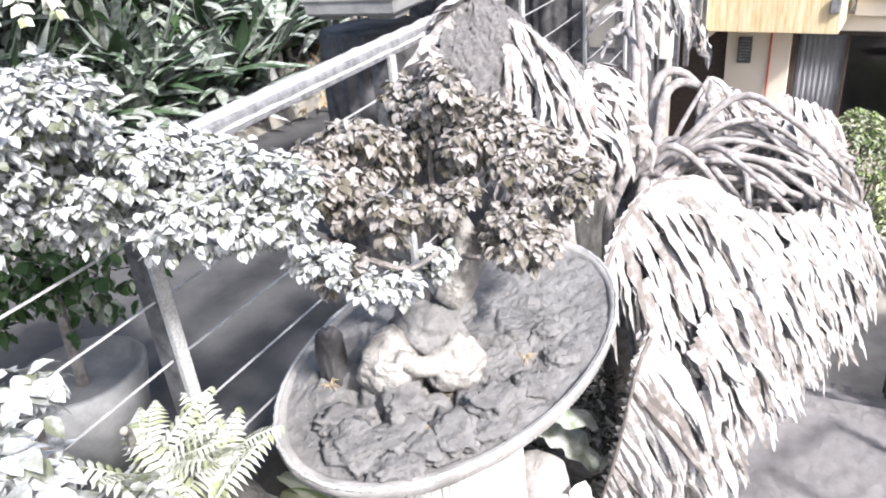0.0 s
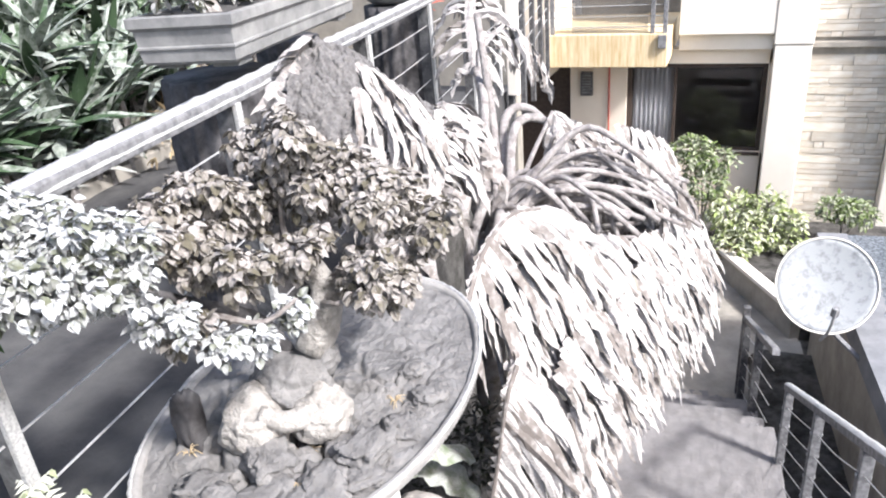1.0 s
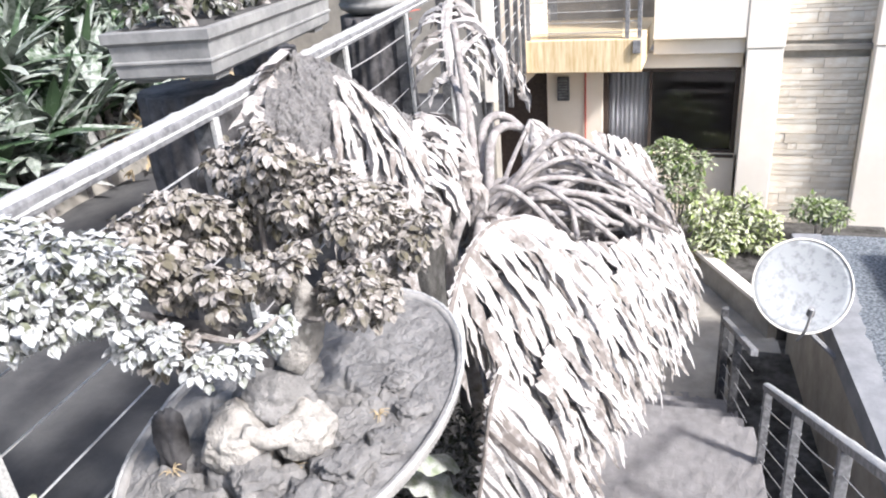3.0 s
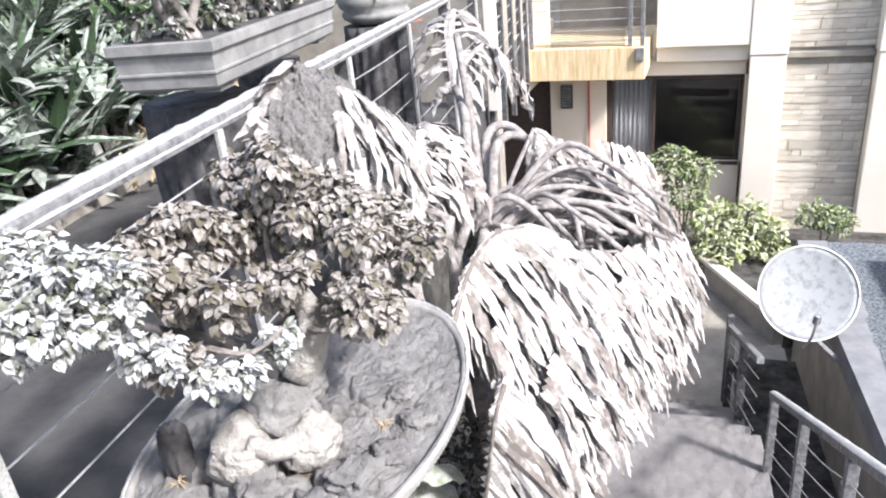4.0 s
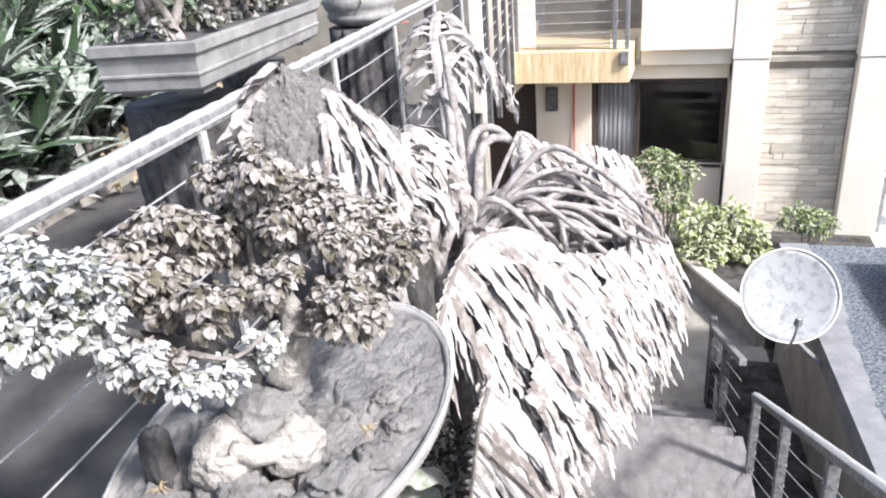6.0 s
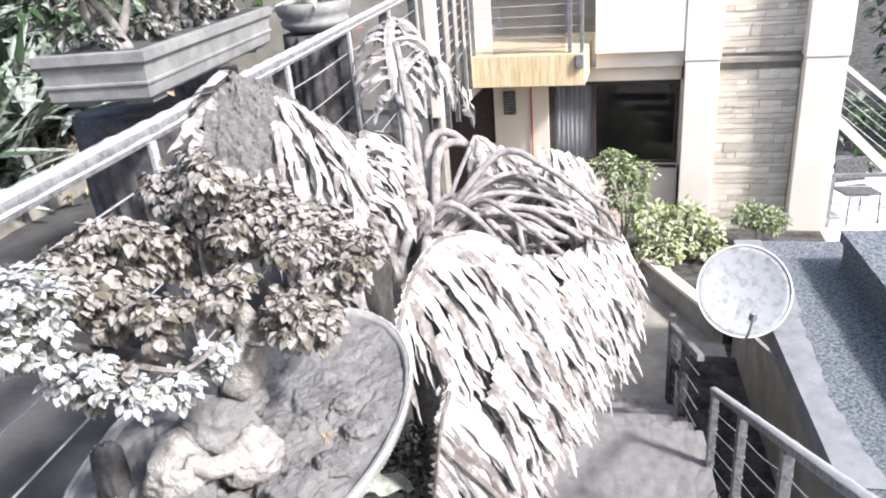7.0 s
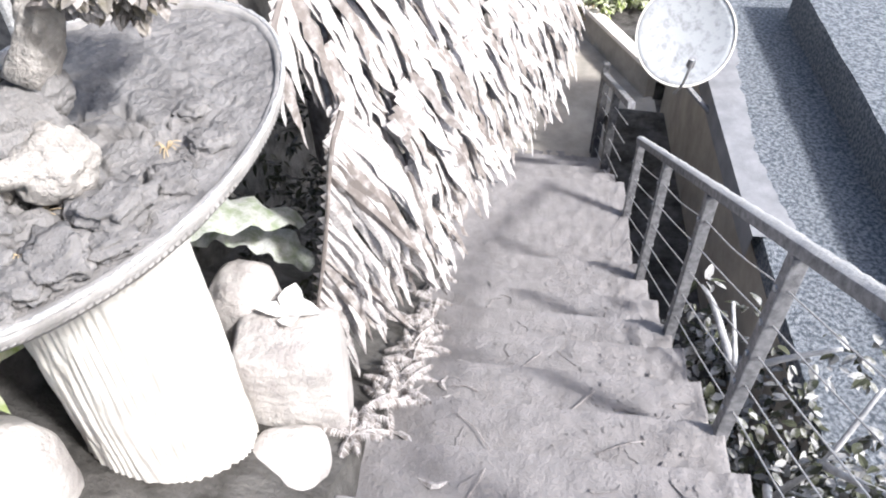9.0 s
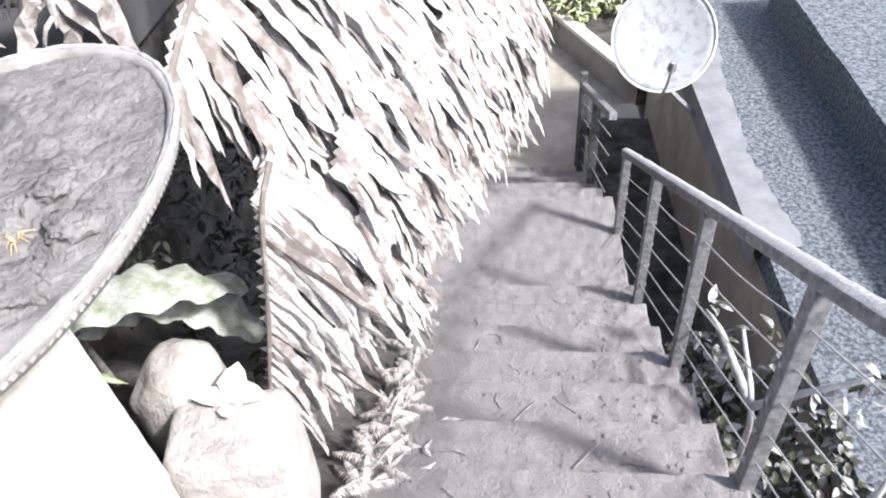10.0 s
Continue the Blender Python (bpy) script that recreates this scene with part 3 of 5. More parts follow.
def terrace_rail():
    r = thing("terrace_railing", "terrace railing with thick ash-coated top rail and cables", "railing")
    X = lambda y: -2.118 - 0.1155 * y
    zt = 2.142
    line = lambda y, z, dx=0.0: Vector((X(y) + dx, y, z))
    top = part("top_rail", bar(line(-3.2, zt - 0.022), line(4.0, zt - 0.022), 0.052, 0.045, 0.008), "steel", r)
    bm = bmesh.new()
    n = 260
    rows = []
    for i in range(n + 1):
        y = -3.2 + 7.2 * i / n
        rows.append([bm.verts.new((X(y) + k * (0.029 + 0.004 * noise.noise(Vector((y * 11, k, 0)))), y,
                                   zt + (0.011 + 0.008 * noise.noise(Vector((y * 17, k * 2, 4)))) * (1 - abs(k) ** 2.5) + 0.002 - 0.03 * (abs(k) > 0.9))) for k in (-1, -0.5, 0, 0.5, 1)])
    for p, q in zip(rows, rows[1:]):
        for k in range(4):
            bm.faces.new((p[k], p[k + 1], q[k + 1], q[k]))
    part("ash_ridge", bm, "railtop", top, "thick crust of pale ash on the rail", True)
    posts = (-2.2, -1.2, -0.17, 0.98, 1.98, 3.0, 4.0)
    for y in posts:
        z0 = PATH_Z - 0.15
        p = part("post", box((X(y) - 0.05, y - 0.012, z0), (X(y) + 0.012, y + 0.012, zt - 0.04), 0.003), "post", r)
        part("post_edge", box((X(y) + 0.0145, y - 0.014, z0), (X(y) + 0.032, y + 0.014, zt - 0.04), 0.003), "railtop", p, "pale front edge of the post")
    for k in range(5):
        z = 1.985 - 0.15 * k
        for a, b in zip(posts, posts[1:]):
            part("cable", tube((line(a, z), line((a + b) / 2, z - 0.006), line(b, z)), 0.003, n=4, sides=5), "wire", r)
    return r


step_debris()
stair_rail()
low_rail()
terrace_rail()

# ---- neighbour roof, wall and dish ----
lower_roof = part("neighbour_roof", strewn_slab((0.66, -3.0), (2.6, 5.25), -0.55, 0.14, 60, 240, 0.010, 9.0), "roof", at=ST)
tagged(lower_roof, "flat roof strewn with coarse grey ash", "roof", kind="structure")


def roof_band():
    bm = bmesh.new()
    n = 160
    rows = []
    for i in range(n + 1):
        u = 1.72 + 3.53 * i / n
        w = 0.85 + 0.07 * noise.noise(Vector((u * 1.1, 3, 0))) + 0.03 * noise.noise(Vector((u * 9, 0, 0))) + 0.06 * math.sin(u * 1.7)
        rows.append([bm.verts.new(c) for c in ((0.60, u, -0.72), (0.60, u, -0.535), (0.72, u, -0.532), (w, u, -0.534), (w + 0.01, u, -0.60))])
    for a, b in zip(rows, rows[1:]):
        for k in range(4):
            bm.faces.new((a[k], a[k + 1], b[k + 1], b[k]))
    tagged(part("roof_edge", bm, "band", at=ST), "smooth pale cement edge of the ash-strewn roof", "roof edge", kind="structure")


roof_band()
upper_roof = thing("upper_roof", "raised sheet roof covered with coarse grey ash", "roof", ST, kind="structure")
for k in range(5):
    a = 1.40 + 0.46 * k
    part("roof_sheet", strewn_slab((a, -3.0), (a + 0.45, 4.7), -0.20 - 0.012 * (k % 2), 0.10, 10, 150, 0.008, 12.0 + k), "roof", upper_roof)
part("roof_curb", box((1.43, -3.0, -0.56), (3.7, 4.66, -0.305)), "roof", upper_roof)
side_wall = part("neighbour_wall", box((0.66, -3.0, -3.0), (0.84, 5.15, -0.70), 0.0, ST), "concrete")
tagged(side_wall, "stained bare concrete wall under the neighbour roof", "wall", kind="structure")
end_wall = part("neighbour_end_wall", box((0.84, 5.0, -3.0), (3.6, 5.15, -0.70), 0.0, ST), "concrete")
tagged(end_wall, "bare concrete end wall under the neighbour roof", "wall", kind="structure")
for lo, hi in (((0.84, -3.0, -3.0), (3.6, -2.85, -0.70)), ((3.45, -2.85, -3.0), (3.6, 5.0, -0.70))):
    tagged(part("neighbour_side_wall", box(lo, hi, 0.0, ST), "concrete"), "bare concrete wall carrying the neighbour roof", "wall", kind="structure")
ledge = part("ledge", box((0.10, 4.55, -2.1), (0.62, 5.35, -1.83), 0.01, ST), "concrete")
tagged(ledge, "pale concrete ledge beside the lower stairs", "ledge")


def dish():
    c = Vector((0.045, 3.40, -0.14))
    face = (Vector((-0.75, -1.9, 2.6)) - c).normalized() * 0.8 + Vector((0.08, 0, 0.06))
    m = look(c, c - face)
    t = thing("satellite_dish", "round white satellite dish spotted with ash", "satellite dish", m)
    R = 0.352
    bm = bmesh.new()
    rings = []
    for depth in (0.0, -0.012):
        for j in range(1, 9) if depth == 0 else range(8, 0, -1):
            rr = R * j / 8
            z = 0.05 * (rr / R) ** 2 - 0.03 + depth
            rings.append([bm.verts.new((math.cos(a) * rr * 0.96, math.sin(a) * rr, z)) for a in (2 * math.pi * k / 48 for k in range(48))])
    for a, b in zip(rings, rings[1:]):
        for k in range(48):
            bm.faces.new((a[k], a[(k + 1) % 48], b[(k + 1) % 48], b[k]))
    bm.faces.new(rings[0][::-1])
    bm.faces.new(rings[-1])
    part("reflector", bm, "dish", t, "", True)
    bm = bmesh.new()
    add_tube(bm, [Vector((math.cos(a) * R * 0.96, math.sin(a) * R, 0.02)) for a in (2 * math.pi * k / 60 for k in range(61))], 0.008, 0.008, 6)
    part("rim", bm, "white", t, "", True)
    arm = part("feed_arm", tube(((0.0, -0.40, -0.02), (0.03, -0.33, 0.18), (0.05, -0.18, 0.34)), 0.011, n=6), "wire", t)
    part("feed_horn", lathe(((0.0, 0), (0.022, 0), (0.028, 0.05), (0.03, 0.08), (0.0, 0.085)), 14), "dishback", arm, at=pose(0.05, -0.17, 0.30, 150))
    part("bracket", box((-0.05, -0.10, -0.16), (0.05, 0.06, -0.09), 0.006), "dishback", t)
    inv = m.inverted()
    foot = inv @ (ST @ Vector((0.62, 3.25, -0.68)))
    part("mast", tube(((0, -0.02, -0.13), (0.03, -0.25, -0.2), foot), 0.02, n=8), "dishback", t)


dish()


def bed_wall():
    a, b = Vector((-0.78, 7.15, 0)), Vector((0.12, 5.55, 0))
    t = thing("planter_bed_wall", "low cement wall round the shrub bed, its top pale with ash", "wall", kind="structure")
    part("wall", bar(a + Vector((0, 0, -1.78)), b + Vector((0, 0, -1.78)), 0.12, 0.36, 0.01), "concrete", t)
    part("coping", bar(a + Vector((0, 0, -1.575)), b + Vector((0, 0, -1.575)), 0.15, 0.05, 0.01), "white", t)
    bm = bmesh.new()
    vs = [bm.verts.new(p) for p in ((-0.75, 7.15, -1.66), (0.15, 5.6, -1.66), (1.6, 5.7, -1.66), (1.6, 8.25, -1.66), (-1.6, 8.25, -1.66), (-1.5, 7.4, -1.66))]
    bm.faces.new(vs)
    bmesh.ops.extrude_face_region(bm, geom=bm.faces[:])
    for v in vs:
        v.co.z = LOW_Z - 0.05
    tagged(part("flower_bed", bm, "soil"), "dusty raised soil bed in front of the building", "flower bed", kind="structure")


bed_wall()


# ---- building ----
def building():
    b = thing("apartment_building", "cream apartment building with stone cladding and white pillars", "building")
    F = 8.5
    wall = part("wall", box((-12, F, 0.42), (-0.25, F + 0.25, 0.62)), "wall", b)
    for lo, hi, m in (((-2.93, F, LOW_Z - 0.2), (-2.13, F + 0.25, 0.42), "wall"), ((-2.13, F, LOW_Z - 0.2), (-0.25, F + 0.25, -0.785), "wall"),
                      ((-12, F, LOW_Z - 0.2), (-3.75, F + 0.25, 0.42), "wall"), ((-12, F, 0.62), (-2.95, F + 0.25, 6), "wall"),
                      ((-1.445, F - 0.25, 0.84), (-0.30, F + 0.25, 6), "white"), ((-1.445, F - 0.12, 0.624), (-0.30, F + 0.25, 0.836), "white"),
                      ((-2.95, F + 0.9, 0.6), (-1.445, F + 1.1, 6), "concrete"), ((-0.32, F, LOW_Z - 0.2), (-0.252, F + 0.2, 0.836), "wall")):
        part("wall", box(lo, hi, 0.006), m, b)
    # pillars with a joint
    for x0, x1 in ((-0.285, 0.145), (1.165, 1.65)):
        p = part("pillar", box((x0, F - 0.25, LOW_Z - 0.2), (x1, F + 0.25, 0.70), 0.012), "white", b, "white painted pillar")
        part("pillar_top", box((x0 - 0.012, F - 0.262, 0.706), (x1 + 0.012, F + 0.25, 6), 0.012), "white", p)
    part("cladding_back", box((0.15, F + 0.02, LOW_Z - 0.2), (1.16, F + 0.25, 6)), "concrete", b)
    part("lintel", box((0.15, F - 0.075, 0.63), (1.16, F + 0.02, 0.70), 0.006), "concrete", b)
    # window
    w = part("window", box((-2.13, F + 0.05, 0.36), (-0.325, F + 0.12, 0.42), 0.004), "frame", b, "wide dark-framed window with a drawn curtain")
    for lo, hi in (((-2.13, F + 0.05, -0.785), (-0.325, F + 0.12, -0.74)), ((-2.13, F + 0.05, -0.738), (-2.06, F + 0.12, 0.358)),
                   ((-0.385, F + 0.05, -0.738), (-0.325, F + 0.12, 0.358)), ((-1.50, F + 0.06, -0.738), (-1.46, F + 0.11, 0.358))):
        part("frame", box(lo, hi, 0.004), "frame", w)
    part("window_sill", box((-2.16, F - 0.03, -0.83), (-0.33, F + 0.049, -0.787), 0.006), "frame", w)
    for x0, x1 in ((-2.058, -1.502), (-1.458, -0.387)):
        ob = part("pane", box((x0, F + 0.08, -0.736), (x1, F + 0.088, 0.356)), "glass", w)
        ob.visible_shadow = False
    # dim room behind window and door
    bm = bmesh.new()
    x0, x1, y0, y1, z0, z1 = -3.9, -0.2, F + 0.26, F + 3.2, LOW_Z - 0.1, 0.6
    v = [bm.verts.new(c) for c in ((x0, y0, z0), (x1, y0, z0), (x1, y1, z0), (x0, y1, z0), (x0, y0, z1), (x1, y0, z1), (x1, y1, z1), (x0, y1, z1))]
    for f in ((0, 1, 2, 3), (4, 7, 6, 5), (3, 2, 6, 7), (0, 3, 7, 4), (1, 5, 6, 2)):
        bm.faces.new([v[k] for k in f])
    part("room", bm, "room", b)
    part("door", box((-3.75, F + 0.10, LOW_Z), (-2.935, F + 0.15, 0.41), 0.004), "frame", b, "dark brown door in shade")
    # balcony over the entrance
    bal = part("balcony", box((-3.04, 7.6, 0.56), (-1.53, F + 0.9, 0.97), 0.01), "fascia", b, "balcony with a stained yellow fascia")
    part("side_wall", box((-3.24, 7.5, 0.40), (-3.045, F + 0.9, 1.14), 0.01), "white", bal)
    part("drain_box", box((-1.64, 7.55, 0.80), (-1.54, 7.598, 0.96), 0.01), "steel", bal)
    part("rail", bar((-3.02, 7.66, 1.85), (-1.55, 7.66, 1.85), 0.05, 0.05), "steel", bal)
    for k in range(6):
        part("cable", tube(((-3.02, 7.66, 1.05 + 0.13 * k), (-2.2, 7.66, 1.05 + 0.13 * k), (-1.55, 7.66, 1.05 + 0.13 * k)), 0.006, n=3, sides=4), "wire", bal)
    for x in (-2.98, -1.72, -1.57):
        part("post", box((x - 0.025, 7.63, 0.93), (x + 0.025, 7.69, 1.9), 0.004), "steel", bal)
    bm = bmesh.new()
    for k in range(46):
        add_box(bm, (-2.74 + 0.021 * k, 7.72, 0.98), (-2.734 + 0.021 * k, 7.725, 1.75))
    for k in range(32):
        add_box(bm, (-2.74, 7.727, 0.97 + 0.025 * k), (-1.785, 7.732, 0.976 + 0.025 * k))
    part("mesh_panel", bm, "mesh", bal, "rusty wire mesh panel", kind="stuff")
    part("wall_vent", box((-2.77, F - 0.07, -0.02), (-2.60, F - 0.002, 0.32), 0.01), "post", b, "black louvred wall box")
    for k in range(7):
        part("louvre", box((-2.75, F - 0.085, 0.02 + 0.04 * k), (-2.62, F - 0.072, 0.04 + 0.04 * k), 0.002), "steel", b)
    part("pipe", tube(((-2.37, F - 0.03, -1.9), (-2.37, F - 0.03, -0.5), (-2.37, F - 0.03, 0.42)), 0.014, n=4), "red", b, "thin red pipe")
    return b


house = building()


def curtain():
    bm = bmesh.new()
    n = 70
    rows = []
    for z in (-0.74, -0.2, 0.36):
        rows.append([bm.verts.new((-2.05 + 0.56 * i / n, 8.632 + 0.016 * math.sin(i * 0.78) + 0.008 * math.sin(i * 2.1 + z), z)) for i in range(n + 1)])
    for a, b in zip(rows, rows[1:]):
        for k in range(n):
            bm.faces.new((a[k], a[k + 1], b[k + 1], b[k]))
    r = bmesh.ops.solidify(bm, geom=bm.faces[:], thickness=0.004)
    tagged(part("curtain", bm, "curtain", None, smooth=True), "pale pleated curtain behind the window glass", "curtain")


curtain()


def side_terrace():
    t = part("side_terrace", box((1.66, 8.0, -1.95), (7, 12, -1.75), 0.01), "floorwhite")
    tagged(t, "pale tiled side terrace of the apartment building", "terrace", kind="structure")
    r = thing("terrace_stair_railing", "grey steel railing beside a side stair", "railing")
    part("rail", bar((1.70, 8.6, -0.98), (4.4, 8.6, -0.90), 0.05, 0.05), "steel", r)
    for x in (1.75, 3.0, 4.2):
        part("post", box((x - 0.025, 8.58, -1.75), (x + 0.025, 8.63, -0.95), 0.004), "steel", r)
    for k in range(4):
        part("cable", tube(((1.7, 8.6, -1.13 - 0.15 * k), (3, 8.6, -1.12 - 0.15 * k), (4.4, 8.6, -1.06 - 0.15 * k)), 0.006, n=3, sides=4), "wire", r)
    for a, b, w in (((1.85, 9.3, 0.38), (3.6, 9.3, -1.1), 0.06), ((1.85, 9.3, -0.38), (3.5, 9.3, -2.0), 0.12)):
        part("sloping_rail", bar(a, b, 0.05, w), "white", r)
    for k in range(5):
        d = Vector((0, 0, -0.13 * (k + 1)))
        part("cable", tube((Vector((1.85, 9.3, 0.38)) + d, Vector((2.7, 9.3, -0.34)) + d, Vector((3.6, 9.3, -1.1)) + d), 0.006, n=3, sides=4), "wire", r)
    c = thing("garden_chair", "dark metal chair on the side terrace", "chair", pose(2.15, 8.95, -1.75, 0, 0, 20))
    part("seat", box((-0.24, -0.22, 0.42), (0.24, 0.22, 0.45), 0.012), "post", c)
    part("backrest", box((-0.24, 0.20, 0.50), (0.24, 0.225, 0.86), 0.012), "post", c)
    for sx in (-0.22, 0.22):
        for sy in (-0.2, 0.2):
            part("leg", tube(((sx, sy, 0.42), (sx * 1.03, sy * 1.05, 0.2), (sx * 1.06, sy * 1.1, 0)), 0.012, n=3), "post", c)


side_terrace()

# ---- bowl on its pedestal ----
BOWL = Vector((-1.645, -0.575, 1.455))
BA, BB = 0.385, 0.615


def bowl():
    t = thing("bonsai_bowl", "large shallow oval clay bowl crusted with grey ash", "bowl", Matrix.Translation(BOWL))
    prof = ((0.0, -0.075), (0.70, -0.075), (0.88, -0.06), (0.96, -0.042), (0.99, -0.022), (1.0, -0.008), (0.995, 0.006), (0.965, 0.010), (0.945, 0.0), (0.94, -0.03), (0.90, -0.05), (0.0, -0.055))
    wob = lambda a, z: 0.006 * noise.noise(Vector((math.cos(a) * 9, math.sin(a) * 9, z * 20)))
    body = part("body", lathe(prof, 96, BA, BB, wob), "pot", t, "", True)
    bm = bmesh.new()
    pts = []
    for k in range(181):
        a = 2 * math.pi * k / 180
        w = 0.99 + 0.006 * noise.noise(Vector((math.cos(a) * 20, math.sin(a) * 20, 0)))
        pts.append(Vector((math.cos(a) * BA * w, math.sin(a) * BB * w, 0.006 + 0.004 * noise.noise(Vector((math.cos(a) * 30, math.sin(a) * 30, 5))))))
    add_tube(bm, pts, 0.006, 0.006, 6, 0.25)
    part("rim_crust", bm, "railtop", body, "crust of pale ash along the rim", True)
    part("rope_band", bm_rope(), "pot", body)
    return t


def bm_rope():
    bm = bmesh.new()
    for k in range(230):
        a = 2 * math.pi * k / 230
        c = Vector((math.cos(a) * BA * 0.982, math.sin(a) * BB * 0.982, -0.018))
        add_box(bm, (-0.004, -0.005, -0.007), (0.004, 0.005, 0.007), 0.0, Matrix.Translation(c) @ pose(0, 0, 0, 25, 0, math.degrees(a)))
    return bm


def crust_height(x, y):
    """Height of the caked ash in the bowl, cracked into slabs."""
    n = noise.fractal(Vector((x * 5, y * 5, 2.0)), 1, 2, 4)
    d, _ = noise.voronoi(Vector((x * 8 + 0.5 * noise.noise(Vector((x * 9, y * 9, 0))), y * 8 + 0.5 * noise.noise(Vector((x * 9, y * 9, 7))), 0)))
    crack = min(1.0, (d[1] - d[0]) * 7)
    slab = 0.5 + 0.5 * noise.cell(Vector((x * 5, y * 5, 1)))
    zone = min(1.0, max(0.0, (0.9 - ((x / BA) ** 2 + (y / BB) ** 2)) * 3))
    front = min(1.0, max(0.15, (0.25 - y) * 2.2))
    fine = 0.006 * noise.fractal(Vector((x * 28, y * 28, 9.0)), 0.8, 2, 3)
    return -0.006 + 0.012 * n + fine + zone * front * (0.045 * crack * (0.4 + 0.8 * slab) - 0.012)


def crust():
    bm = bmesh.new()
    nr, ns = 110, 260
    rings = []
    for j in range(1, nr + 1):
        f = j / nr * 0.962
        rings.append([bm.verts.new((math.cos(a) * BA * f, math.sin(a) * BB * f, crust_height(math.cos(a) * BA * f, math.sin(a) * BB * f))) for a in (2 * math.pi * k / ns for k in range(ns))])
    for a, b in zip(rings, rings[1:]):
        for k in range(ns):
            bm.faces.new((a[k], a[(k + 1) % ns], b[(k + 1) % ns], b[k]))
    bm.faces.new(rings[0])
    ob = part("ash_crust", bm, "ash_soil", at=Matrix.Translation(BOWL), smooth=True)
    tagged(ob, "cracked crust of grey ash filling the oval bowl", "ash crust", kind="stuff")


bowl()
crust()


def clod(x, y, r, seed, h=0.5):
    z = crust_height(x, y)
    bm = lumpy(r * 1.3, r, r * h, 0.6, 4.6, 4, seed, 0.3)
    ob = part("ash_clod", bm, "ash_soil", at=Matrix.Translation(BOWL + Vector((x, y, z + r * h * 0.35))) @ pose(0, 0, 0, 0, 0, seed * 47 % 360), smooth=True)
    tagged(ob, "broken slab of caked grey ash lying in the bowl", "ash clod", "ash clods in the bowl")


for i, (x, y, r) in enumerate(((0.10, -0.42, 0.055), (0.20, -0.36, 0.05), (0.02, -0.49, 0.06), (0.14, -0.50, 0.045), (0.24, -0.24, 0.05), (0.27, -0.12, 0.04),
                               (-0.06, -0.44, 0.05), (0.29, 0.02, 0.035), (0.21, 0.10, 0.03), (0.05, -0.34, 0.05), (0.17, -0.43, 0.04), (0.26, -0.31, 0.035))):
    clod(x, y, r, i + 1.5)


def pedestal():
    t = thing("trunk_pedestal", "pale cement pedestal moulded like a ribbed tree trunk", "pedestal", pose(-1.655, -0.66, 0.0))

    def wob(a, z):
        ring = Vector((math.cos(a), math.sin(a), 0))
        bend = noise.noise(ring * 2 + Vector((0, 0, z * 3)))
        ridge = 0.030 * noise.noise(ring * 17 + Vector((0, 0, z * 1.6))) + 0.012 * math.sin(a * 58 + 9 * bend) + 0.010 * noise.noise(ring * 30 + Vector((0, 0, z * 26)))
        return ridge + 0.05 * noise.noise(Vector((math.cos(a) * 1.5, math.sin(a) * 1.5, z * 2)))

    prof = [(0.195 + 0.035 * (1 - k / 40) ** 1.5, -0.1 + 1.485 * k / 40) for k in range(41)]
    part("shaft", lathe(prof, 330, 1, 1, wob), "pedestal", t, "", True)


pedestal()


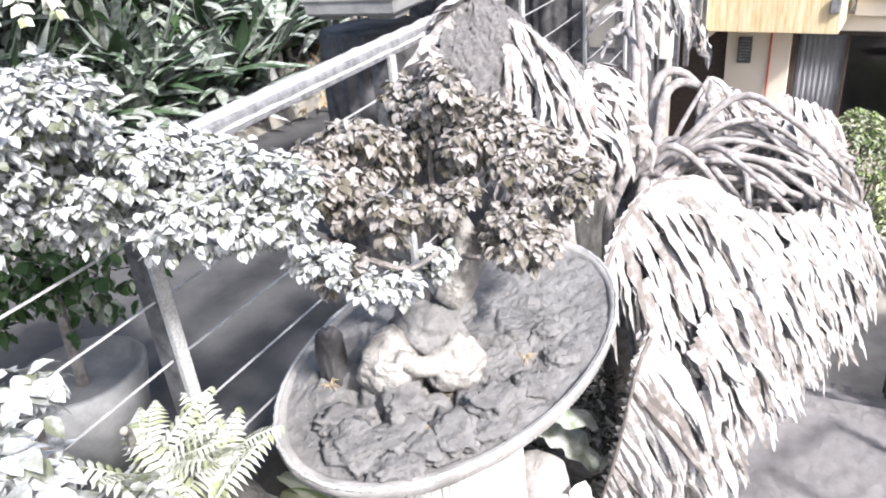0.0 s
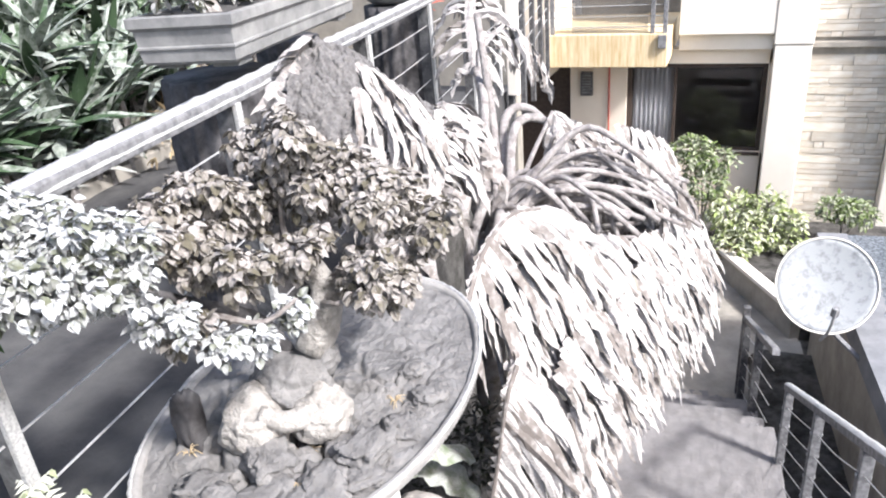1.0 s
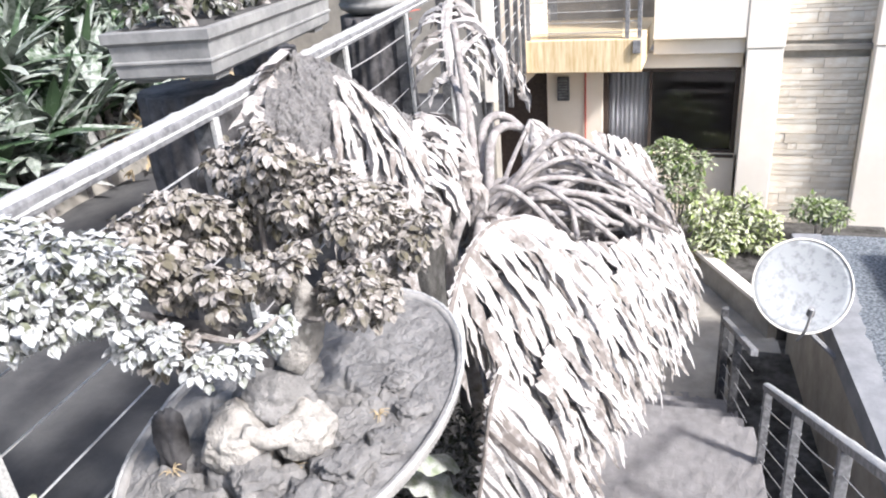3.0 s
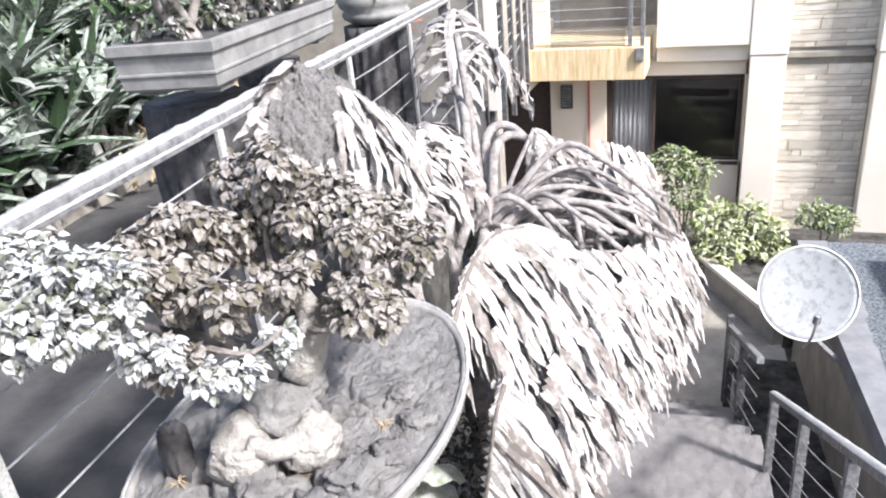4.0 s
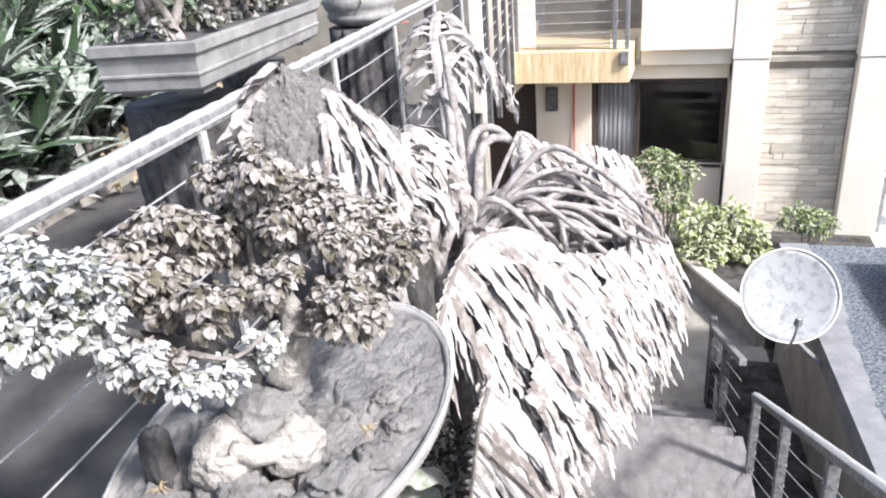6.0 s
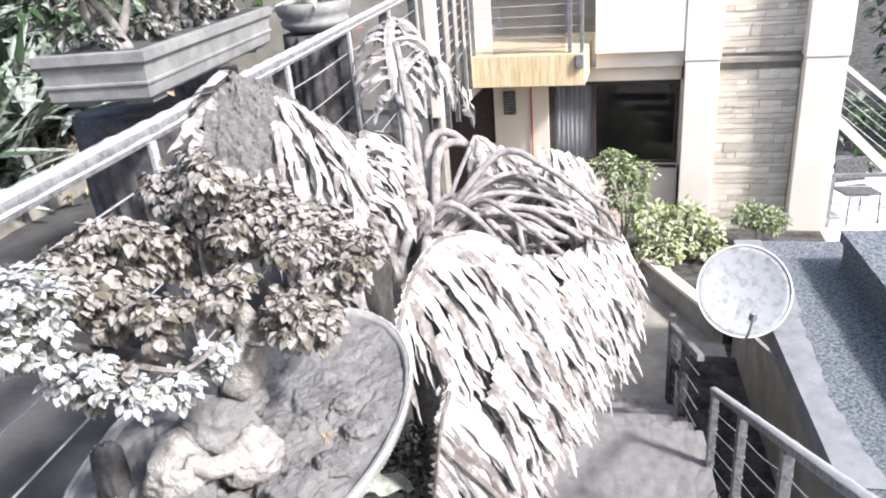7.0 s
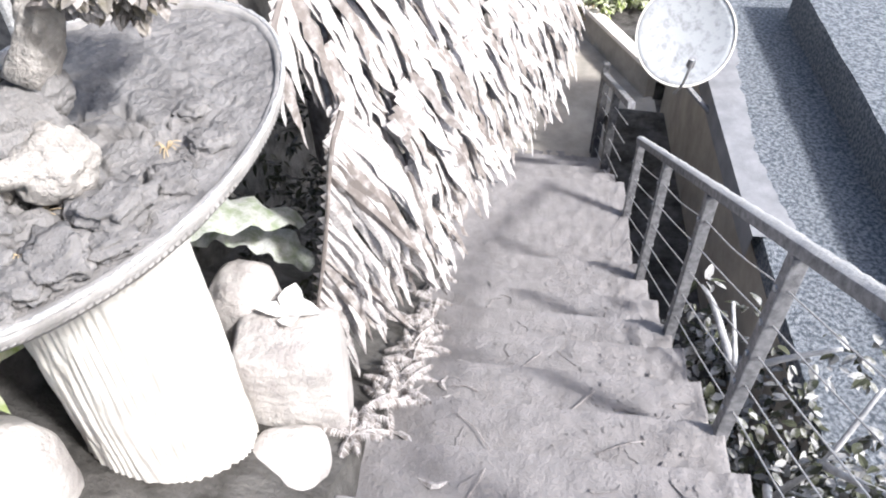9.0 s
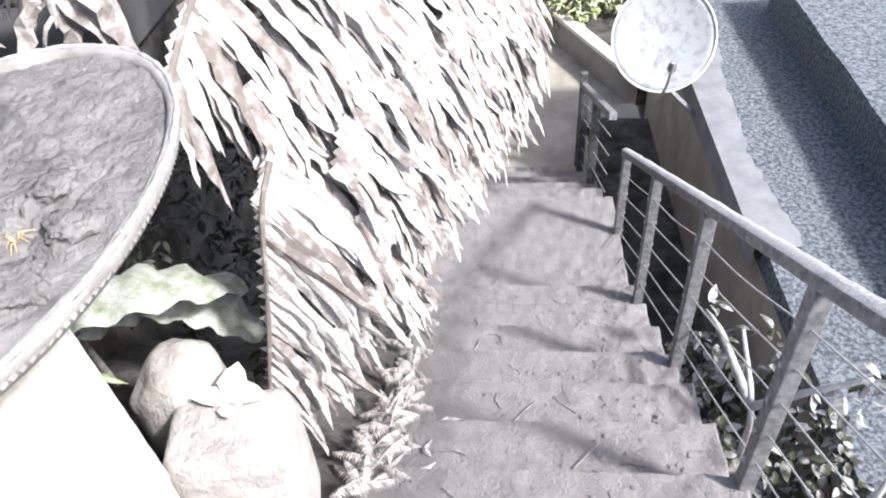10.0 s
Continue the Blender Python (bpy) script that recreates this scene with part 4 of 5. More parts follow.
# ---- bonsai in the bowl ----
def bonsai():
    t = thing("bonsai_tree", "bonsai with swollen pale roots and ash-coated drooping leaves", "bonsai tree")
    for (x, y, z), r, s in (((-1.675, -0.845, 1.525), (0.078, 0.08, 0.085), 1.0), ((-1.545, -0.765, 1.525), (0.072, 0.075, 0.07), 2.0),
                            ((-1.635, -0.735, 1.575), (0.105, 0.085, 0.07), 3.0), ((-1.575, -0.68, 1.62), (0.045, 0.042, 0.055), 4.0)):
        bulb = lumpy(*r, 0.22, 3.0, 5, s)
        for v in bulb.verts:
            fold = noise.noise(Vector((v.co.x * 22, v.co.y * 22, v.co.z * 120 + 30 * noise.noise(v.co * 9))))
            v.co *= 1 + 0.03 * fold + 0.012 * noise.noise(v.co * 170)
        part("root_bulb", bulb, "caudex" if s < 2.5 else "ash_soil", t, "", True, Matrix.Translation((x, y, z)))
    part("root_arm", tube(((-1.635, -0.87, 1.575), (-1.575, -0.845, 1.55), (-1.53, -0.785, 1.555)), 0.022, 0.03, 10, 10, 0.06), "caudex", t, "", True)
    part("trunk", tube(((-1.59, -0.69, 1.64), (-1.56, -0.65, 1.73), (-1.58, -0.62, 1.80), (-1.62, -0.66, 1.88)), 0.046, 0.026, 14, 12, 0.08), "caudex", t, "", True)
    part("trunk", tube(((-1.65, -0.68, 1.60), (-1.71, -0.72, 1.72), (-1.72, -0.86, 1.84), (-1.72, -1.0, 1.95)), 0.024, 0.010, 14, 8, 0.2), "bark", t, "dark ash-dusted limb", True)
    limbs = (((-1.58, -0.64, 1.78), (-1.50, -0.58, 1.84), (-1.42, -0.50, 1.86)), ((-1.62, -0.66, 1.86), (-1.66, -0.62, 1.95), (-1.66, -0.60, 2.04)),
             ((-1.70, -0.9, 1.84), (-1.78, -1.05, 1.98), (-1.85, -1.25, 2.10)), ((-1.68, -0.85, 1.80), (-1.62, -0.96, 1.89), (-1.50, -0.96, 1.89), (-1.47, -0.88, 1.90)),
             ((-1.72, -1.0, 1.95), (-1.72, -1.15, 2.05), (-1.72, -1.25, 2.06)), ((-1.56, -0.66, 1.76), (-1.48, -0.72, 1.80), (-1.42, -0.66, 1.80)))
    for l in limbs:
        part("limb", tube(l, 0.009, 0.004, 10, 6, 0.2), "branch", t)
    mid = [((-1.70, -0.83, 2.0), (0.10, 0.10, 0.07)), ((-1.65, -0.65, 2.03), (0.13, 0.13, 0.10)), ((-1.50, -0.58, 1.96), (0.14, 0.14, 0.09)), ((-1.39, -0.47, 1.86), (0.10, 0.11, 0.08)),
           ((-1.43, -0.63, 1.80), (0.09, 0.08, 0.06)), ((-1.53, -0.75, 1.90), (0.085, 0.085, 0.05)), ((-1.75, -0.62, 1.98), (0.10, 0.12, 0.10))]
    mid += [((-1.67, -0.90, 1.92), (0.05, 0.05, 0.035)), ((-1.40, -0.57, 1.74), (0.07, 0.06, 0.05)), ((-1.62, -0.62, 2.12), (0.06, 0.06, 0.05))]
    mid += [((-1.54, -0.93, 1.95), (0.06, 0.05, 0.045)), ((-1.60, -1.04, 1.86), (0.06, 0.05, 0.04)), ((-1.72, -0.95, 2.02), (0.08, 0.08, 0.06))]
    mid = [((c[0] - 0.01, c[1] + 0.01, c[2] + 0.04), r) for c, r in mid]
    part("crown", leaf_mass(mid, 3200, 0.0245, 11, 0.9, 5, 0.8, 0.2, 7), "bonsai", t, "drooping leaves coated with brownish ash")
    left = [((-1.545, -1.02, 1.875), (0.03, 0.03, 0.025)), ((-1.51, -0.965, 1.855), (0.03, 0.03, 0.03)), ((-1.485, -0.89, 1.87), (0.028, 0.03, 0.03)), ((-1.61, -1.08, 1.94), (0.045, 0.045, 0.028)), ((-1.72, -1.13, 2.10), (0.12, 0.12, 0.08)), ((-1.80, -1.25, 2.14), (0.15, 0.15, 0.09)),
            ((-1.90, -1.35, 2.24), (0.16, 0.16, 0.10)), ((-1.69, -1.10, 2.03), (0.08, 0.08, 0.045)), ((-1.86, -1.14, 2.10), (0.12, 0.12, 0.08)), ((-1.98, -1.5, 2.2), (0.15, 0.15, 0.1))]
    part("crown", leaf_mass(left, 4600, 0.0205, 12, 0.7, 5, 0.8, 0.2, 14), "cloud", t, "leaf cloud thickly coated with pale ash")


bonsai()
st = part("stump", lumpy(0.034, 0.034, 0.095, 0.3, 4.0, 4, 8.0, 0.2), "bark", at=pose(-1.83, -0.885, 1.52), smooth=True)
tagged(st, "small dark weathered stump standing in the bowl", "stump")


# ---- litter in the bowl and on the steps ----
def tuft(x, y, n, ln, seed, label):
    t = thing("straw_tuft", label, "dry straw", Matrix.Translation(BOWL + Vector((x, y, crust_height(x, y) - 0.004))), "dry tufts in the bowl")
    rnd = random.Random(seed)
    for k in range(n):
        a = rnd.uniform(0, 6.28)
        d = Vector((math.cos(a), math.sin(a), rnd.uniform(0.1, 0.8))).normalized() * ln * rnd.uniform(0.5, 1.1)
        part("straw", tube(((0, 0, 0), d * 0.5 + Vector((0, 0, 0.006)), d + Vector((0, 0, -0.01))), 0.0016, 0.0008, 4, 4), "straw", t)


tuft(0.09, -0.26, 16, 0.05, 1, "dry straw tuft at the foot of the swollen roots")
tuft(0.12, -0.20, 12, 0.04, 2, "dry straw tuft at the foot of the swollen roots")
tuft(0.21, -0.02, 12, 0.035, 3, "small dry grass tuft in the cracked ash")
tuft(0.15, -0.38, 10, 0.03, 4, "small dry grass tuft in the cracked ash")
tuft(-0.16, -0.36, 14, 0.035, 5, "small dry grass tuft beside the stump")
bm = bmesh.new()
add_strip(bm, [Vector((0, 0, 0)), Vector((0.02, 0.004, 0.006)), Vector((0.045, 0.006, 0.0))], [0.004, 0.014, 0], Vector((0, 1, 0)), 0.3)
ol = part("orange_leaf", bm, "yellow", at=Matrix.Translation(BOWL + Vector((-0.10, -0.47, 0.012))))
tagged(ol, "single dry orange leaf lying on the ash", "leaf")
rnd = random.Random(29)
for i in range(11):
    k = rnd.choice((-2, -1, -1, 0, 0, 1, 1, 2))
    bm = bmesh.new()
    ln = rnd.uniform(0.07, 0.16)
    pts = [Vector((ln * q / 4, 0.02 * math.sin(q), 0.012 + 0.012 * math.sin(q * 1.1))) for q in range(5)]
    add_strip(bm, pts, [0.006, 0.022, 0.026, 0.018, 0], Vector((0, 1, 0)), 0.35)
    ob = part("fallen_leaf", bm, "frond", at=ST @ pose(rnd.uniform(-1.2, -0.88), RUN * k - rnd.uniform(0.05, 0.25), -RISE * k, 0, 0, rnd.uniform(0, 360)))
    tagged(ob, "curled dry leaf finger fallen on a step", "leaf", "fallen leaves on the steps")


# ---- split-leaf philodendron ----
def philodendron():
    t = thing("split_leaf_philodendron", "large split-leaf plant collapsed under ash, its fingers drooping", "plant")
    C = Vector((-1.68, 0.92, 1.10))
    part("trunk", tube(((-1.72, 1.05, -0.1), (-1.74, 1.0, 0.6), C), 0.09, 0.07, 12, 10, 0.15), "branch", t, "", True)
    Z = (0, 0, 1)
    out = (0.62, -0.5, 0.45)
    leaves = []
    # the two large leaves beside the bowl, then overlapping ones down the slope
    fans = [
        (((-1.425, -0.10, 1.42), (-1.44, 0.10, 1.50), (-1.43, 0.27, 1.548), (-1.40, 0.41, 1.56), (-1.33, 0.50, 1.545)), 27, 0.58, ((0.12, -0.10, -1.0), (0.80, 0.36, -0.22)), 0.042, 0.40, (0.60, 1.0)),
        (((-1.30, 0.03, 1.17), (-1.322, -0.04, 1.06), (-1.36, -0.085, 0.76), (-1.43, -0.11, 0.40)), 27, 0.50, ((0.60, 0.16, -0.62), (0.48, 0.03, -0.75)), 0.040, 0.28, (1.05, 0.8)),
    ]
    for x, y, z in ((-1.37, 0.10, 1.27), (-1.34, 0.06, 1.12), (-1.29, 0.16, 1.02), (-1.27, 0.02, 0.88), (-1.30, -0.02, 0.66), (-1.20, 0.16, 0.74), (-1.31, -0.06, 0.48), (-1.19, 0.22, 0.52)):
        fans.append((((x, y, z + 0.03), (x + 0.04, y + 0.12, z + 0.03), (x + 0.09, y + 0.27, z - 0.03)), 12, 0.33, ((0.5, -0.12, -0.7), (0.45, 0.02, -0.7)), 0.036, 0.4, (1.0, 0.9)))
    crest = spline(((-1.38, 0.36, 1.42), (-1.30, 0.60, 1.42), (-1.20, 0.90, 1.27), (-1.04, 1.18, 1.16), (-0.93, 1.48, 1.14), (-0.88, 1.76, 1.10)), 60)
    hem = spline(((-1.14, 0.06, 0.40), (-1.03, 0.36, 0.40), (-0.95, 0.74, 0.44), (-0.88, 1.18, 0.44), (-0.84, 1.50, 0.48), (-0.88, 1.84, 0.64)), 60)
    for rib, ln in ((((-1.12, 1.50, 1.46), (-1.03, 1.62, 1.40), (-0.94, 1.74, 1.29)), 0.40), (((-1.03, 1.38, 1.34), (-0.96, 1.52, 1.28), (-0.90, 1.64, 1.19)), 0.34), (((-1.22, 1.62, 1.54), (-1.10, 1.72, 1.48), (-1.0, 1.82, 1.40)), 0.36)):
        fans.append((rib, 12, ln, ((0.45, -0.4, -0.6), (0.5, -0.1, -0.65)), 0.036, 0.5, (1.0, 0.9)))
    lay = random.Random(91)
    for level in range(5):
        for k in range(8):
            a = int(min(max(0, 7.2 * k - 2 + lay.uniform(-3, 3)), 50))
            e = min(60, a + lay.randint(8, 12))
            f0, f1 = (0.02 + 0.175 * level + lay.uniform(-0.08, 0.09) for _ in range(2))
            if level == 0:
                f0, f1 = abs(f0) * 0.5, abs(f1) * 0.5
            rib = []
            for j, f in ((a, f0), ((a + e) // 2, (f0 + f1) / 2 - 0.05), (e, f1 + 0.04)):
                f = max(f, 0)
                rib.append(crest[j].lerp(hem[j], f) + Vector((0.09, -0.06, 0.05)) * math.sin(math.pi * f) + Vector((lay.uniform(-0.02, 0.02), 0, 0)))
            x = 0.52 + lay.uniform(-0.15, 0.18)
            fans.append((rib, 13, (0.40 - 0.035 * level) * lay.uniform(0.85, 1.15), ((x, -0.28, -0.65), (x, 0.05 + lay.uniform(-0.15, 0.18), -0.6)), 0.038, 0.45, (1.0, 0.9)))
    for i, (rib, n, ln, dirs, wd, pl, tp) in enumerate(fans):
        a = Vector(rib[len(rib) // 2] if i > 1 else rib[-2 if i == 0 else 0])
        leaf = part("leaf", fan_leaf(rib, n, ln, dirs, wd, pl, 700 + i, taper=tp, joined=0.58 if i < 2 else 0.42, ribbed=i < 2, wave=0.13 if i < 2 else 0.2), "frond", t)
        start = C + Vector((RNG.uniform(-0.06, 0.06), RNG.uniform(-0.06, 0.06), RNG.uniform(-0.1, 0.05)))
        part("stalk", tube((start, (start + a) / 2 + Vector((-0.04, 0.03, 0.02)), a - Vector((0.012, 0, 0.015))), 0.016, 0.009, 10, 7, 0.05), "stem", leaf, "", True)
    crest = spline(((-1.50, 1.42, 1.66), (-1.30, 1.54, 1.52), (-1.08, 1.66, 1.36), (-0.94, 1.76, 1.18)), 8)
    for i, a in enumerate(crest):
        leaves.append(((a, a + Vector((0.06, -0.06, -0.08)), a + Vector((0.10, -0.11, -0.25)), a + Vector((0.12, -0.14, -0.48))), 0.022, 0.2, 0.04, 19, 0.9, 0.8, (1, 1), (0.5, -0.6, 0.5)))
    leaves += [
        (((-1.12, 1.75, 1.42), (-1.02, 1.80, 1.33), (-0.94, 1.82, 1.12), (-0.90, 1.84, 0.9)), 0.03, 0.22, 0.045, 16, 0.9, 0.4, (1, 1), Z),
        (((-1.20, 1.35, 1.42), (-1.10, 1.42, 1.33), (-1.0, 1.46, 1.16), (-0.95, 1.48, 0.95)), 0.03, 0.20, 0.045, 14, 0.9, 0.4, (1, 0.6), Z),
        (((-1.18, 1.55, 1.46), (-1.05, 1.62, 1.38), (-0.94, 1.68, 1.20), (-0.87, 1.72, 1.0)), 0.04, 0.26, 0.045, 18, 0.9, 0.4, (1, 1), Z),
        (((-1.95, 1.62, 1.80), (-2.03, 1.82, 2.05), (-2.06, 1.98, 2.17), (-2.02, 2.06, 2.08)), 0.03, 0.22, 0.036, 16, 0.75, 0.3, (1, 1), Z),
        (((-1.95, 1.70, 1.90), (-1.86, 1.85, 2.0), (-1.74, 1.92, 1.9), (-1.66, 1.95, 1.72)), 0.03, 0.20, 0.034, 16, 0.8, 0.3, (1, 1), Z),
        (((-1.80, 0.72, 1.80), (-1.74, 0.55, 1.80), (-1.70, 0.42, 1.70), (-1.68, 0.34, 1.56)), 0.04, 0.22, 0.042, 16, 0.8, 0.3, (1, 1), Z),
        (((-1.92, 0.9, 1.78), (-1.80, 0.80, 1.86), (-1.66, 0.68, 1.76), (-1.60, 0.60, 1.60)), 0.04, 0.22, 0.042, 16, 0.85, 0.3, (1, 1), Z),
        (((-1.85, 0.45, 1.78), (-1.80, 0.28, 1.74), (-1.76, 0.14, 1.62), (-1.75, 0.08, 1.48)), 0.04, 0.20, 0.042, 16, 0.8, 0.3, (1, 1), Z),
        (((-1.45, 1.0, 1.20), (-1.38, 0.9, 1.22), (-1.32, 0.82, 1.12), (-1.30, 0.78, 1.0)), 0.04, 0.24, 0.042, 14, 0.8, 0.3, (1, 1), Z),
    ]
    for i, (mid, blade, ln, wd, n, dr, le, sd, nm) in enumerate(leaves):
        a = Vector(mid[0])
        start = C + Vector((RNG.uniform(-0.06, 0.06), RNG.uniform(-0.06, 0.06), RNG.uniform(-0.1, 0.05)))
        leaf = part("leaf", lobed_leaf(mid, blade, ln, wd, n, dr, le, sd, seed=i + 3, normal=Vector(nm)), "frond", t)
        part("stalk", tube((start, (start + a) / 2 + Vector((0, 0.03, 0.06)), a), 0.016, 0.009, 10, 7, 0.05), "stem", leaf, "", True)
    # the leaf bent over the rail: a broad blade hanging from its ridge under caked ash, fingers at its hem
    ridge = spline(((-2.03, 0.20, 2.215), (-1.96, 0.32, 2.17), (-1.87, 0.46, 2.04), (-1.77, 0.62, 1.88)), 44)

    def drape(t, q):
        w = min(max(t, 0), 1) * 44
        n = min(int(w), 43)
        p = ridge[n].lerp(ridge[n + 1], w - n)
        reach = 0.27 - 0.14 * t + 0.03 * math.sin(t * 5) + 0.05 * noise.noise(Vector((t * 7, 1, 0)))
        a = q * 1.45
        return p + Vector((0.05 * q, -reach * math.sin(a), -reach * 1.15 * (1 - math.cos(a)) - 0.02 * q))

    rnd = random.Random(77)
    bm = bmesh.new()
    out = Vector((0.15, -0.75, 0.6))
    edge = [drape(u, 0.92) + Vector((0, 0.02, 0.02)) for u in (0.12, 0.3, 0.5, 0.7, 0.9, 1.0)]
    back = [drape(u, 0.06) for u in (0.35, 0.55, 0.75, 0.95)]
    mid = [drape(u, 0.5) + Vector((0.01, -0.012, 0.008)) for u in (0.50, 0.62, 0.75, 0.88, 1.0)]
    side = [drape(0.0, q) for q in (0.05, 0.3, 0.55, 0.8, 1.0)]
    for k, (rib, n, ln, dirs, wd, pl, nm) in enumerate((
            (edge, 20, 0.27, ((0.25, -0.4, -0.8), (0.55, -0.25, -0.75)), 0.036, 0.25, out),
            (mid, 16, 0.28, ((0.35, -0.5, -0.6), (0.6, -0.3, -0.6)), 0.038, 0.3, out),
            (back, 16, 0.27, ((0.7, -0.35, -0.35), (0.65, -0.1, -0.5)), 0.036, 0.6, Vector((0.3, -0.5, 0.8))),
            (side, 8, 0.16, ((-0.55, -0.75, 0.10), (-0.2, -0.6, -0.75)), 0.055, 0.4, out))):
        extra = fan_leaf(rib, n, ln, dirs, wd, pl, 40 + k, nm, joined=0.35, ribbed=False, wave=0.24)
        me = bpy.data.meshes.new("lobes")
        extra.to_mesh(me)
        extra.free()
        bm.from_mesh(me)
        bpy.data.meshes.remove(me)
    for k in range(4):
        a = drape(0.0, 0.03) + Vector((0.02, 0, 0.012))
        way = Vector((0.05 - 0.03 * k, -1.0, 0.10 - 0.09 * k)).normalized()
        pts = [a + way * 0.042 * n + Vector((-0.012 * k, 0, -0.004 * n * n * (0.3 + 0.2 * k) + 0.012 * math.sin(n * 1.3 + k))) for n in range(5)]
        add_strip(bm, pts, [0.05, 0.058, 0.05, 0.034, 0], Vector((1, 0.1, 0.2)), 0.2, Vector((0, 0, 1)), 0.2, rnd)
    cake = part("leaf", bm, "frond", t, "leaf bent over the rail under caked ash")
    bm = bmesh.new()
    rows = []
    for i in range(111):
        u = i / 110
        row = []
        for k in range(76):
            q = k / 75 * (1.02 - 0.22 * u + 0.16 * noise.noise(Vector((u * 9, 4, 0))) + 0.07 * noise.noise(Vector((u * 27, 2, 0))))
            p = drape(u, q)
            lump = 0.030 * noise.fractal(p * 11, 1, 2, 3) + 0.022 * noise.noise(Vector((p.x * 46, p.y * 46, p.z * 80))) + 0.015 * noise.noise(p * 95)
            row.append(bm.verts.new(p + Vector((0.15, -0.6, 0.78)) * (lump + 0.004)))
        rows.append(row)
    for a, b in zip(rows, rows[1:]):
        for k in range(75):
            bm.faces.new((a[k], a[k + 1], b[k + 1], b[k]))
    part("ash_cake", bm, "cake", cake, "dark rippled cake of ash on the leaf", True)
    # arching leaf stalks
    rnd = random.Random(21)
    for i in range(26):
        k = i / 25
        a = C + Vector((rnd.uniform(-0.06, 0.1), rnd.uniform(-0.08, 0.1), rnd.uniform(0.0, 0.25)))
        e = Vector((-1.30 + 0.42 * k + rnd.uniform(-0.08, 0.08), 0.85 + 0.85 * k + rnd.uniform(-0.1, 0.1), 1.22 + rnd.uniform(-0.1, 0.1)))
        e += Vector((0.09, -0.07, -0.05)) * rnd.uniform(0, 1.2)
        h = 0.13 + 0.15 * k + rnd.uniform(-0.08, 0.07)
        m1 = a.lerp(e, 0.3) + Vector((rnd.uniform(-0.06, 0.06), 0.05 + rnd.uniform(-0.1, 0.1), h))
        m2 = a.lerp(e, 0.68) + Vector((rnd.uniform(-0.06, 0.06), 0.03 + rnd.uniform(-0.12, 0.12), h * rnd.uniform(0.65, 1.0)))
        part("stalk", tube((a, m1, m2, e), 0.0195 * rnd.uniform(0.6, 1.25), 0.012, 14, 7, 0.06), "stem", t, "", True)
    for p in (((-1.72, 1.0, 1.3), (-1.80, 1.3, 1.72), (-1.95, 1.62, 1.82)), ((-1.66, 1.0, 1.3), (-1.76, 1.3, 1.6), (-1.90, 1.55, 2.1)), ((-1.70, 0.95, 1.25), (-1.60, 0.70, 1.50), (-1.62, 0.5, 1.36), (-1.60, 0.42, 1.2)),
              ((-1.7, 0.95, 1.2), (-1.56, 0.72, 1.42), (-1.53, 0.52, 1.32), (-1.52, 0.45, 1.15)), ((-1.70, 0.92, 1.25), (-1.72, 0.7, 1.6), (-1.70, 0.5, 1.62), (-1.66, 0.40, 1.45)),
              ((-1.6, 1.0, 1.3), (-1.66, 1.30, 1.60), (-1.55, 1.42, 1.62), (-1.40, 1.42, 1.48)), ((-1.62, 1.05, 1.3), (-1.74, 1.4, 1.60), (-1.66, 1.55, 1.64), (-1.48, 1.55, 1.48))):
        part("stalk", tube(p, 0.026, 0.018, 14, 7, 0.06), "stem", t, "", True)


philodendron()


# ---- rocks and bed plants ----
def rock(x, y, z, r, seed, label, flat=0.2, m="rock", turn=0):
    ob = part("rock", lumpy(*r, 0.16, 2.2, 4, seed, flat), m, at=pose(x, y, z, 0, 0, turn), smooth=True)
    tagged(ob, label, "rock", "rocks beside the stairs")


rock(-1.415, -0.35, 0.375, (0.165, 0.13, 0.245), 3.3, "squared pale rock dusted with ash beside the steps", 0.72, turn=15)
rock(-1.62, -0.20, 0.43, (0.145, 0.13, 0.26), 5.1, "rounded grey rock behind the pedestal", 0.2)
rock(-1.84, -1.02, 0.74, (0.15, 0.13, 0.2), 8.9, "pale boulder dusted with ash", 0.2)
rock(-1.36, -0.70, 0.27, (0.13, 0.22, 0.15), 10.4, "flat pale rock bedded beside the steps", 0.35)
bm = bmesh.new()
for k in range(4):
    add_small_leaf(bm, Vector((-1.43, -0.27, 0.615)), Vector((math.cos(k * 1.7), math.sin(k * 1.7), 0.7)), 0.10, RNG, 0.8)
tagged(part("dry_leaf", bm, "shell"), "pale curled dry leaf lying on the rock", "leaf")


def low_plant(c, n, ln, wd, m, seed, label, up=0.5):
    t = thing("garden_plant", label, "plant", Matrix.Translation(c))
    part("leaves", strap_plant((0, 0, 0), n, ln, wd, seed, 0.7, up), m, t)


